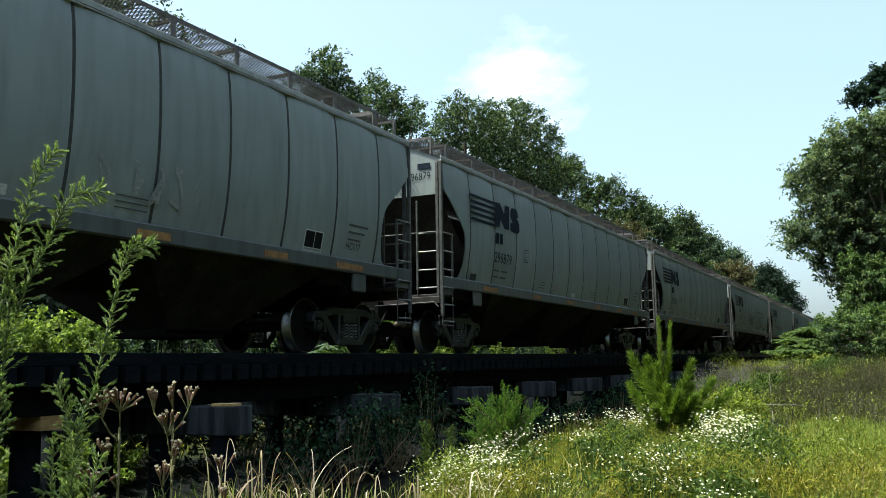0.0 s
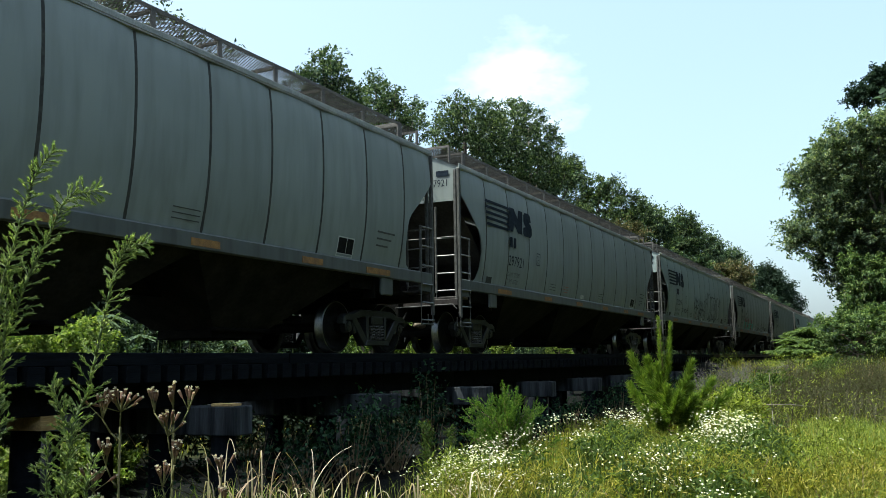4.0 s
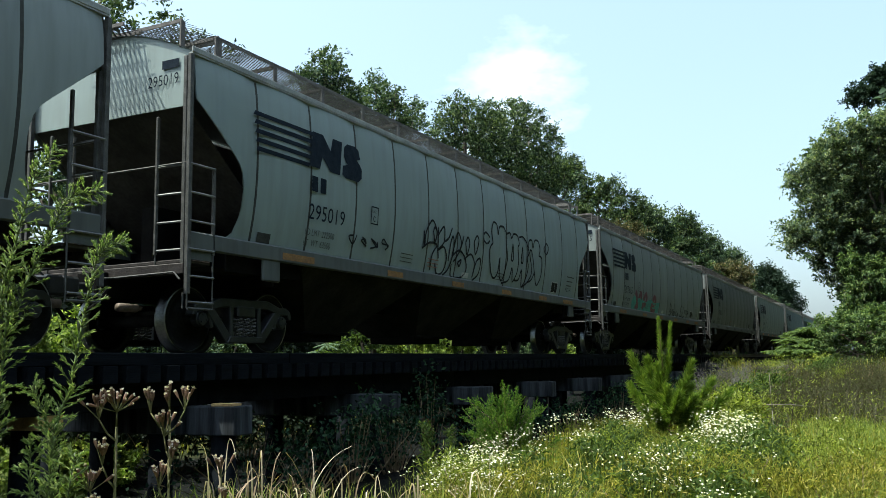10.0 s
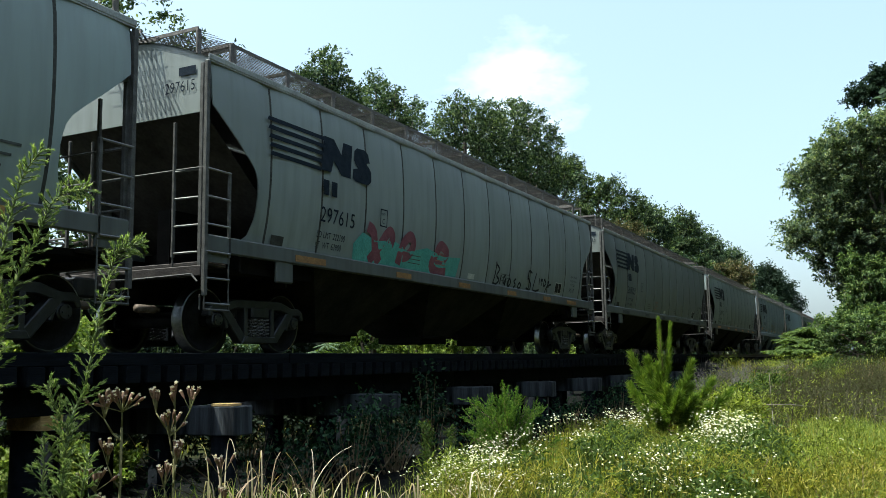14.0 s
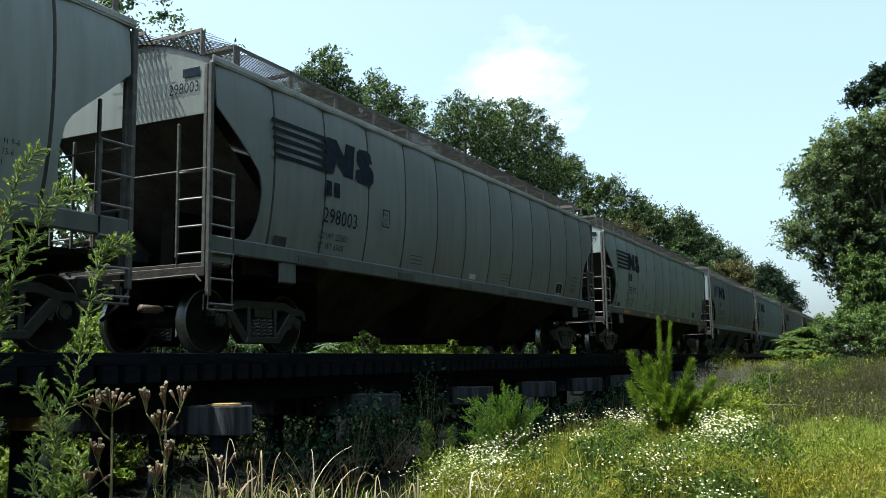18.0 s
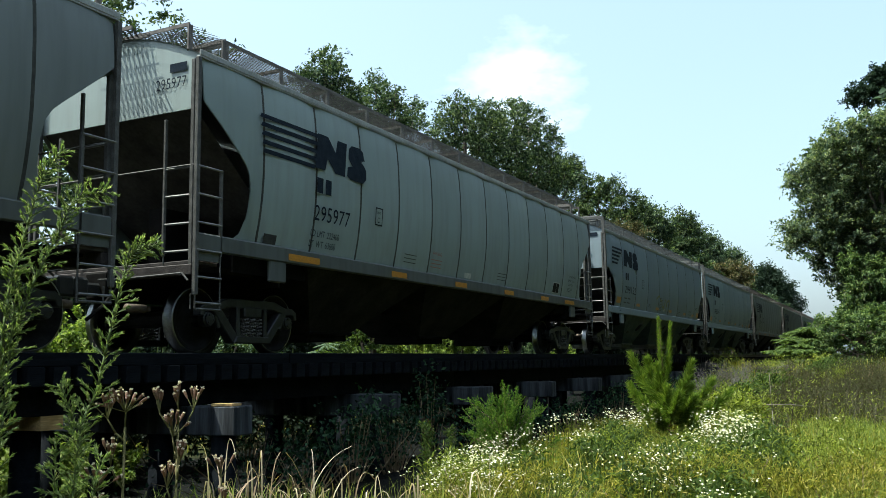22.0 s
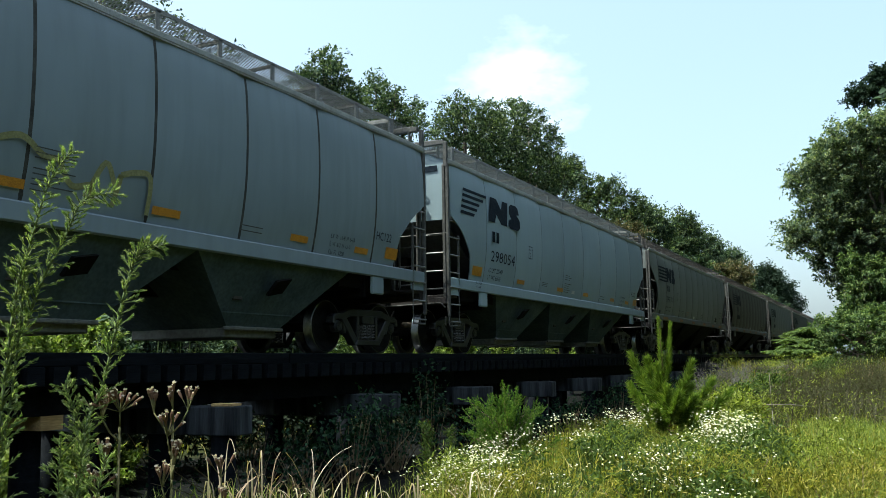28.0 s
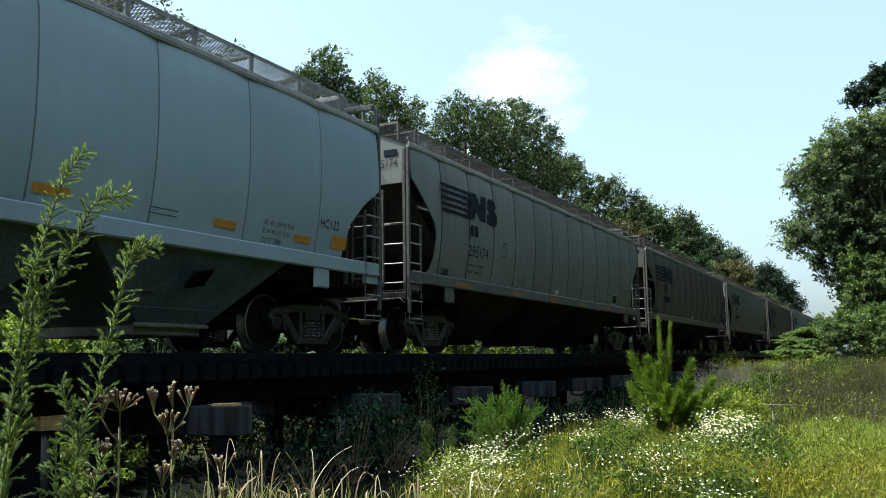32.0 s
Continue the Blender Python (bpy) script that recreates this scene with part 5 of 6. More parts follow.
# bushes behind the trestle, seen under the cars
# LEAF_LIGHT puts sunlight into the leaf colour; the darker greens stand for shade
BUSHES = [(9.5, 6.5, 0.4, 1.5, LEAF_LIGHT), (11.9, 6.0, 0.6, 1.0, LEAF_LIGHT), (13.3, 6.1, 0.85, 1.0, LEAF_LIGHT), (16.0, 8.0, 0.6, 1.4, LEAF_OAK), (20.5, 8.0, 0.7, 1.6, LEAF_OAK), (24.9, 6.0, 1.75, 1.1, LEAF_MID),
          (27.2, 5.7, 1.2, 1.0, LEAF_LIGHT), (28.4, 5.8, 0.7, 0.8, LEAF_LIGHT), (30.0, 5.9, 0.7, 0.7, LEAF_LIGHT), (32.2, 6.0, 1.65, 0.75, LEAF_LIGHT), (34.6, 6.4, 0.5, 0.7, LEAF_OAK), (36.8, 6.2, 0.9, 0.6, LEAF_LIGHT), (41, 6.5, 0.4, 1.0, LEAF_OAK), (45.2, 6.5, 0.8, 1.0, LEAF_LIGHT), (9.3, 2.5, -1.62, 0.8, LEAF_LIGHT), (10.7, 2.7, -1.6, 0.8, LEAF_LIGHT)]
for i, (x, y, top, r, mat) in enumerate(BUSHES):
    tree(x, y, top, r, min(-1.4, top - 0.7), mat, 5200, 0.13, 300 + i, "sunlit green bush behind the trestle" if mat is LEAF_LIGHT else "shaded bush behind the trestle", "bushes behind the trestle", "bush", 26, "bush")

def frond_shrub(x, y, top, seed, label="shrub with pale drooping compound leaves behind the trestle", group="bushes behind the trestle", stems_in=6, spread=0.75, big=1.0, mat=None):
    """A shrub of drooping compound leaves, in rosettes on thin stems."""
    rng = np.random.default_rng(seed)
    zg = float(ground_z(x, y))
    ob = thing("compound_leaf_shrub", label, "shrub", group, m=pose(x, y, zg))
    stems, pos, ways, ups = Acc(), [], [], []
    for k in range(stems_in):
        c = Vector((rng.normal(0, spread), rng.normal(0, 0.4 * spread * big), top - zg - abs(rng.normal(0, 0.32 * big))))
        stems.path([(c.x * 0.3, c.y * 0.3, -0.05), (c.x * 0.8, c.y * 0.8, c.z * 0.6), tuple(c)], [0.02, 0.014, 0.006], 5)
        for j in range(8):
            az = j * 0.785 + rng.normal() * 0.2
            o = Vector((math.cos(az), math.sin(az), 0))
            e = c + o * rng.uniform(0.22, 0.36) * big - Vector((0, 0, rng.uniform(0.02, 0.2)))
            stems.tube(c, e, 0.004, 0.002, 4)
            d = (e - c).normalized()
            sd = d.cross(Vector((0, 0, 1))).normalized()
            for q in range(11):
                for g in (-1, 1):
                    pos.append(tuple(c.lerp(e, 0.15 + 0.085 * q)))
                    ways.append(tuple(d * 0.45 + sd * g - Vector((0, 0, 0.35))))
                    ups.append((rng.normal() * 0.2, rng.normal() * 0.2, 1))
    tagged(part("stem_growth", stems.mesh("stem_growth", STEM_GREEN), ob), kind="stuff")
    part("foliage", cloud("foliage", mat or LEAF_FERN, pos, ways, ups, 0.10 * big, 0.034 * big), ob)


for i, (x, y, top) in enumerate(((14.9, 5.6, 1.08), (16.3, 5.6, 1.12), (18.6, 5.5, 0.8), (20.6, 5.8, 0.75))):
    frond_shrub(x, y, top, 330 + i)
for i, (x, y, top) in enumerate(((43.5, -6.0, 1.15), (42.0, -5.9, 0.6), (41.0, -5.7, 0.2))):
    frond_shrub(x, y, top, 340 + i, "low shrub with spreading feathery branches beside the track", "bushes", 26, 0.6, 1.5, LEAF_MID)

# ---- low plants ----


def blades(name, mat, pos, height, width, lean, rng):
    """Grass blades: three-sided strips that bend over."""
    n = len(pos)
    ang = rng.uniform(0, 6.2832, n)
    dirs = np.stack([np.cos(ang), np.sin(ang), np.zeros(n)], 1)
    side = np.stack([-np.sin(ang), np.cos(ang), np.zeros(n)], 1)
    h = np.asarray(height)[:, None]
    l = (lean * (0.3 + rng.random(n)))[:, None]
    w = width if np.isscalar(width) else np.asarray(width)[:, None]
    up = np.array([0, 0, 1.0])
    v = np.empty((n, 5, 3))
    v[:, 0], v[:, 1] = pos - side * w / 2, pos + side * w / 2
    mid = pos + up * h * 0.6 + dirs * h * l * 0.3
    v[:, 2], v[:, 3] = mid + side * w * 0.4, mid - side * w * 0.4
    v[:, 4] = pos + up * h * (1 - 0.25 * l) + dirs * h * l
    me = bpy.data.meshes.new(name)
    me.vertices.add(5 * n)
    me.vertices.foreach_set("co", v.ravel())
    me.loops.add(9 * n)
    me.polygons.add(3 * n)
    me.loops.foreach_set("vertex_index", (np.arange(n)[:, None] * 5 + np.array([0, 1, 2, 0, 2, 3, 3, 2, 4])[None]).ravel())
    me.polygons.foreach_set("loop_start", np.arange(3 * n) * 3)
    me.update(calc_edges=True)
    me.materials.append(mat)
    return me


def on_ground(x, y):
    return np.stack([x, y, ground_z(x, y)], 1)


def scatter(rng, n, x0, x1, y0, y1, power=1.6):
    """Places in the field, denser near the camera."""
    x = x0 + (x1 - x0) * rng.random(n) ** power
    y = rng.uniform(y0, y1, n)
    return x, y


FLOWER_MOUNDS = ((10.1, -7.85, 0.9, 0.5), (9.0, -7.75, 0.68, 0.5), (10.6, -7.9, 0.95, 0.45), (9.4, -5.5, 0.62, 0.5), (8.4, -5.5, 0.5, 0.4), (8.1, -7.45, 0.6, 0.4), (9.6, -8.1, 0.8, 0.4), (10.9, -7.3, 0.8, 0.45), (12.3, -7.6, 0.75, 0.5), (7.6, -8.0, 0.5, 0.35), (12.6, -5.9, 0.7, 0.5), (11.0, -6.1, 0.6, 0.5))  # x, y, height, radius


def field():
    rng = np.random.default_rng(11)
    # in front of the trestle, a wedge cut along sight lines from the camera
    x, y = scatter(rng, 60000, 3.0, 45, -15, -3.0)
    keep = (y < -9.41 + 0.53 * x) & (y < -2.9) & (y > -9.4 - 0.25 * x)
    x, y = x[keep], y[keep]
    # the grass is kept low round the clumps so the camera sees them
    grass_scale = np.ones(len(x))
    for mx, my, mh, mr in FLOWER_MOUNDS:
        grass_scale -= 0.5 * np.exp(-((x - mx) ** 2 + (y - my) ** 2) / (1.1 * mr) ** 2)
    h = np.clip(grass_scale, 0.3, 1) * (0.26 + 0.42 * rng.random(len(x))) * (0.8 + 0.4 * np.sin(x * 1.3) * np.sin(y * 1.7)) * (1 - 0.65 * smooth(-5.3, -4.7, y) * (x < 36))
    thing("grass", "tall sunlit green and yellowing grass", "grass", kind="stuff",
          data=blades("grass", GRASS, on_ground(x, y), h, 0.006 + 0.0007 * x, 0.5, rng))
    # leafy weeds among the grass
    x, y = scatter(rng, 42000, 5.0, 45, -12, -2.6)
    keep = (y > -9.6 - 0.1 * x) & (y < -9.41 + 0.50 * x)
    x, y = x[keep], y[keep]
    hump = np.clip(np.sin(x * 0.8 + 2 * np.sin(y * 0.9)) * np.cos(y * 1.1 + 0.5 * x) + 0.3, 0.15, 1)
    p = on_ground(x, y)
    p[:, 2] += hump * (0.25 + 0.6 * rng.random(len(x))) * (1 - 0.7 * smooth(-5.3, -4.7, y) * (x < 36))
    w = rng.normal(size=p.shape) + np.array([0, 0, 0.5])
    thing("weeds", "low leafy green weeds in the field", "weeds", kind="stuff",
          data=cloud("weeds", FIELD_LEAF, p, w, rng.normal(size=p.shape) + np.array([0, 0, 1.5]), 0.05 + 0.0018 * x, 0.008 + 0.0005 * x))


field()


def flowers(name, label, spots, seed):
    """White daisy-like flowers on thin stems, in drifts."""
    rng = np.random.default_rng(seed)
    heads, stems = [], []
    for x, y, rx, ry, n, h in spots:
        px, py = rng.normal(x, rx, n), rng.normal(y, ry, n)
        pz = ground_z(px, py) + h * (0.88 + 0.14 * rng.random(n))
        heads.append(np.stack([px, py, pz], 1))
    p = np.concatenate(heads)
    n = len(p)
    pos, ways = [], []
    tilt = rng.normal(size=(n, 3)) * 0.35 + np.array([0, -0.2, 1.0])
    tilt /= np.linalg.norm(tilt, axis=1)[:, None]
    a = np.cross(tilt, np.array([1.0, 0, 0]))
    a /= np.linalg.norm(a, axis=1)[:, None]
    b = np.cross(tilt, a)
    for k in range(5):
        w = a * math.cos(k * 1.2566) + b * math.sin(k * 1.2566)
        pos.append(p)
        ways.append(w)
    r = 0.0075 + 0.0006 * np.tile(p[:, 0], 5)
    ob = thing(name, label, "flowers", kind="stuff",
               data=cloud(name, PETAL, np.concatenate(pos), np.concatenate(ways), np.tile(tilt, (5, 1)), r, r * 0.9))
    base = p.copy()
    base[:, 2] = ground_z(p[:, 0], p[:, 1])
    part("flower_stems", blades("flower_stems", FIELD_LEAF, base, p[:, 2] - base[:, 2], 0.006, 0.02, rng), ob)


def drifts(seed):
    """Small clusters of flowers strewn over the drifts where they grow."""
    rng = random.Random(seed)
    spots = []
    for x, y, rx, ry, n, h in ((7.3, -6.0, 0.4, 0.25, 44, 0.6), (8.4, -5.5, 0.5, 0.2, 70, 0.66), (9.7, -5.4, 0.6, 0.18, 56, 0.70), (12.2, -5.6, 0.8, 0.15, 26, 0.72), (14.0, -5.75, 0.6, 0.18, 40, 0.74), (10.2, -7.75, 0.5, 0.2, 110, 0.92),
                               (9.5, -7.85, 0.3, 0.14, 34, 0.8), (8.2, -7.5, 0.4, 0.2, 50, 0.62), (6.9, -8.2, 0.25, 0.14, 16, 0.54), (9.2, -6.6, 1.3, 0.5, 18, 0.5), (17, -6.3, 2.0, 0.5, 12, 0.85), (12.5, -8.4, 1.6, 0.4, 14, 0.56)):
        for k in range(n):
            spots.append((rng.gauss(x, rx), rng.gauss(y, ry), 0.055, 0.055, rng.randint(3, 9), h * rng.uniform(0.7, 1.12)))
    return spots


flowers("white_flowers", "drift of small white daisy-like flowers in the grass", drifts(31), 31)


def dry_brush():
    rng = np.random.default_rng(41)
    x = rng.uniform(17, 44, 13000)
    y = -9.4 + (x * rng.uniform(-0.12, 0.10, len(x)))
    p = on_ground(x, y)
    h = 0.45 + 0.5 * rng.random(len(x))
    thing("dry_brush", "brown dry brush and seeding weeds", "brush", kind="stuff",
          data=blades("dry_brush", BRUSH_DRY, p, h, 0.016, 0.5, rng))


dry_brush()


# ---- plants by the trestle and in the foreground ----


def pine_sapling(x, y, seed, label, tips, needles=1700):
    """A young pine: shoots that curve up from a thin trunk, each a brush of long needles. tips: x and y from the root, and the height over the rails."""
    rng = np.random.default_rng(seed)
    zg = float(ground_z(x, y)) - 0.05
    ob = thing("pine_sapling", label, "sapling", "saplings", m=pose(x, y, zg))
    top = Vector((tips[0][0], tips[0][1], tips[0][2] - zg))
    part("trunk", Acc().path([(0, 0, 0), tuple(top * 0.5), tuple(top)], [0.034, 0.022, 0.005], 8).mesh("trunk", STEM_BROWN, smooth=True), ob)
    for i, (tx, ty, tz) in enumerate(tips):
        e = Vector((tx, ty, tz - zg))
        f = min(0.5 * e.z / top.z, 0.62) if i else 0.45
        b = top * f
        m = b.lerp(e, 0.5) - Vector((0, 0, 0.16 * (e - b).length)) + Vector((e.x, e.y, 0)) * 0.16
        pts = [b * (1 - t) ** 2 + m * (2 * t * (1 - t)) + e * t * t for t in np.linspace(0, 1, 9)]
        shoot = part("shoot", Acc().path(pts, [0.011 - 0.0009 * k for k in range(9)], 6).mesh("shoot", STEM_BROWN, smooth=True), ob)
        u = 0.16 + 0.84 * rng.random(needles) ** 0.8
        k = np.minimum((u * 8).astype(int), 7)
        P = np.array(pts)
        d = P[k + 1] - P[k]
        pos = P[k] + d * (u * 8 - k)[:, None]
        d = d / np.linalg.norm(d, axis=1)[:, None]
        out = rng.normal(size=(needles, 3))
        out -= d * np.sum(out * d, 1)[:, None]
        out /= np.linalg.norm(out, axis=1)[:, None]
        ways = d * (0.6 + 0.5 * u[:, None] ** 4) + out * (0.1 + 0.85 * rng.random((needles, 1)))
        long = (0.24 - 0.1 * u ** 2) * (0.35 + 0.75 * rng.random(needles)) * (0.55 if i < 2 else 1)
        tagged(part("needle_growth", cloud("needle_growth", NEEDLE, pos, ways, rng.normal(size=pos.shape), long, 0.0036), shoot), kind="stuff")
    return ob


pine_sapling(14.6, -6.15, 51, "bright green young pine sapling with upright shoots",
             ((0, 0.10, 0.47), (0.05, -0.08, 0.38), (0.1, 0.60, -0.12), (-0.1, 0.28, -0.2), (0.1, -0.38, -0.27), (0, -0.70, -0.55), (-0.1, 0.58, -0.62), (0.1, -0.95, -0.72), (-0.25, -0.45, -0.8), (-0.25, 0.35, -0.85),
              (0.3, 0.2, -0.5), (-0.3, -0.05, -0.65), (0.3, -0.3, -0.65), (-0.2, 0.1, -0.3), (-0.5, 0.1, -0.95), (-0.4, -0.7, -0.95), (-0.4, -0.25, -0.75)))


def cedar(x, y, h, r, seed, label):
    """A rounded young cedar: many upswept branches, each with short feathery sprays."""
    rng = np.random.default_rng(seed)
    zg = float(ground_z(x, y)) - 0.05
    ob = thing("cedar_sapling", label, "sapling", "saplings", m=pose(x, y, zg))
    wood, pos, ways = Acc(), [], []
    wood.path([(0, 0, 0), (0.02, 0, h * 0.5), (0, 0, h * 0.85)], [0.03, 0.02, 0.006], 7)
    for k in range(95):
        f = 0.05 + 0.75 * rng.random()
        a = k * 2.4
        b = Vector((0, 0, h * f * 0.75))
        el = rng.uniform(0.45, 1.45)
        reach = r * (1.15 - 0.5 * f) * rng.uniform(0.6, 1.1)
        e = b + Vector((math.cos(a) * math.cos(el), math.sin(a) * math.cos(el), math.sin(el) * 0.95)) * reach
        wood.tube(b, e, 0.005, 0.002, 4)
        d = (e - b).normalized()
        for q in range(12):
            p = b.lerp(e, 0.3 + 0.7 * rng.random())
            w = (d + Vector(rng.normal(size=3)) * 0.42 + Vector((0, 0, 0.25))).normalized()
            n = 30
            g = rng.random(n) * rng.uniform(0.08, 0.17)
            pos.append(np.array(p)[None] + g[:, None] * np.array(w)[None])
            ways.append(np.array(w)[None] + 0.4 * rng.normal(size=(n, 3)))
    pos, ways = np.concatenate(pos), np.concatenate(ways)
    tagged(part("branch_growth", wood.mesh("branch_growth", STEM_BROWN), ob), kind="stuff")
    part("foliage", cloud("foliage", CEDAR, pos, ways, rng.normal(size=pos.shape), 0.035, 0.006), ob)


cedar(10.2, -5.15, 1.35, 0.66, 52, "rounded bright green cedar sapling before the trestle")



def feather_weed(name, pts, label, seed, leaf=0.024, side=True, mat=None):
    """A tall weed: a bent stem feathered with narrow leaves. pts run from the root to the tip."""
    rng = np.random.default_rng(seed)
    base = Vector(pts[0])
    ob = thing(name, label, "weed", "tall weeds", m=Matrix.Translation(base))
    pts = [Vector(p) - base for p in pts]
    fine = []
    for i in range(len(pts) - 1):
        p0, p1, p2, p3 = (pts[min(max(i + k, 0), len(pts) - 1)] for k in (-1, 0, 1, 2))
        for k in range(8):
            t = k / 8
            fine.append(0.5 * ((2 * p1) + (p2 - p0) * t + (2 * p0 - 5 * p1 + 4 * p2 - p3) * t * t + (3 * p1 - p0 - 3 * p2 + p3) * t ** 3))
    fine.append(pts[-1])
    n = len(fine)
    part("stem", Acc().path(fine, [0.0046 * (1 - 0.8 * i / n) for i in range(n)], 6).mesh("stem", STEM_GREEN, smooth=True), ob)
    pos, ways, lens = [], [], []
    twigs = Acc()
    seg = [(fine[i], fine[i + 1]) for i in range(n // 5, n - 1)]
    for i, (a, b) in enumerate(seg):
        d = (b - a).normalized()
        for k in range(int((b - a).length / 0.0026)):
            f = rng.random()
            out = Vector(rng.normal(size=3))
            out = (out - d * out.dot(d)).normalized()
            pos.append(a.lerp(b, f))
            ways.append(d * 0.8 + out * 0.75)
            lens.append(leaf * (0.5 + 0.7 * rng.random()) * (1 - 0.45 * i / len(seg)))
        if side:
            out = Vector(rng.normal(size=3))
            out = (out - d * out.dot(d)).normalized()
            for turn in (0, 2.2, 4.3):
                o = Quaternion(d, turn + rng.normal() * 0.4) @ out
                w = (d * (0.62 + 0.25 * rng.normal()) + o * 0.8).normalized()
                tip = a + w * (leaf * 2.2 * (0.55 + 0.75 * rng.random()) * (1 - 0.5 * i / len(seg)))
                twigs.tube(a, tip, 0.0016, 0.0008, 4)
                for k in range(38):
                    f = 0.25 + 0.75 * rng.random() ** 0.7
                    pos.append(a.lerp(tip, f))
                    ways.append(w + Vector(rng.normal(size=3)) * 0.33 + o * 0.25 * f)
                    lens.append(leaf * (0.28 + 0.42 * rng.random()) * (1 - 0.25 * i / len(seg)))
    part("foliage", cloud("foliage", mat or WEED_LEAF, [tuple(p) for p in pos], [tuple(w) for w in ways], rng.normal(size=(len(pos), 3)), np.array(lens), leaf * 0.075), ob)
    if twigs.v:
        tagged(part("shoot_growth", twigs.mesh("shoot_growth", STEM_GREEN), ob), kind="stuff")
    return ob, base


TALL = "tall feathery green weed swaying in the wind"
WIND_A = [(0, 0), (0.5, 0), (1, 0), (1.5, 0.85), (2, 0.95), (2.5, -0.1), (3, -0.8), (3.5, -0.2), (5.5, -0.1), (6, 0.1), (6.5, -0.65), (7, -1.25), (8, -0.7), (9, -0.7), (9.5, -0.9), (10, -0.1), (11, 0.05),
          (12, -0.6), (13, -1.2), (14, -0.9), (16.5, -1.35), (17, -1.85), (18, -1.15), (19, 0.3), (19.5, 0.3), (20, -0.65), (21, 0.25), (22, 0.4), (23, 0.6), (24, 0.35), (25, 0.5), (25.5, -0.1),
          (27.5, 1.45), (28, 0.95), (29, -0.4), (30, 0.35), (31, 1.3), (32, 1.8)]
WIND_B = [(0, 0.2), (1, 0), (2, 0.5), (3, -0.4), (5.5, -0.1), (6, -0.8), (7, -1.4), (8, -1.4), (9, -0.65), (10, -1.9), (11, -0.6), (12, -1.6), (13, -1.0), (14, -0.65), (16.5, -0.35), (17, -1.0), (17.5, -1.8), (18, -1.6),
          (19, 0.1), (20, -0.65), (21, -0.3), (22, 0.45), (23, 0.55), (24, 0.2), (25, 0.2), (27.5, 0.8), (28, 0.85), (29, 0.05), (30, 0.2), (31, 0.35), (32, 0.5)]
SWAYING.append((*feather_weed("tall_weed", [(1.26, -7.60, -1.74), (1.30, -7.64, -0.6), (1.319, -7.656, -0.066), (1.332, -7.684, 0.097), (1.345, -7.72, 0.24), (1.366, -7.762, 0.308)], TALL, 61), WIND_A))
SWAYING.append((*feather_weed("tall_weed", [(1.24, -7.57, -1.74), (1.31, -7.63, -0.35), (1.352, -7.684, -0.028), (1.384, -7.729, 0.113), (1.405, -7.76, 0.2), (1.45, -7.81, 0.222)], TALL, 62), WIND_A))
SWAYING.append((*feather_weed("tall_weed", [(1.39, -7.72, -1.74), (1.427, -7.763, -0.468), (1.473, -7.779, -0.22), (1.498, -7.814, 0.013), (1.512, -7.838, 0.085), (1.545, -7.872, 0.104)], TALL, 63), WIND_B))
SWAYING.append((*feather_weed("tall_weed", [(1.30, -7.62, -1.74), (1.31, -7.645, -0.55), (1.325, -7.66, -0.25), (1.33, -7.67, -0.05), (1.325, -7.668, 0.06)], TALL, 64), WIND_A))
SWAYING.append((*feather_weed("tall_weed", [(1.42, -7.74, -1.74), (1.44, -7.75, -0.75), (1.445, -7.752, -0.45), (1.435, -7.742, -0.30), (1.415, -7.72, -0.22)], TALL, 65), WIND_B))
for i, (dy, top) in enumerate(((0.0, -0.30), (0.055, -0.34), (-0.05, -0.37))):
    SWAYING.append((*feather_weed("tall_weed", [(1.37, -7.78 + dy, -1.74), (1.385, -7.79 + dy, -0.8), (1.39, -7.80 + dy, -0.55), (1.4, -7.81 + dy * 1.3, top)], "shorter leafy green weed among the tall ones", 160 + i, 0.03), WIND_B))
for i, (dx, dy, dz) in enumerate(((-0.2, 0.1, 0.0), (0.1, -0.06, -0.1), (0.0, 0.16, -0.05), (0.3, 0.02, -0.12))):
    feather_weed("fennel_weed", [(9.3 + dx, -4.7 + dy, -1.8), (9.3 + dx, -4.7 + dy, -1.4), (9.32 + dx, -4.72 + dy, -1.1 + dz), (9.3 + dx, -4.69 + dy, -0.86 + dz)], "dark green column of feathery weed before the trestle", 166 + i, 0.06, mat=LEAF_MID)


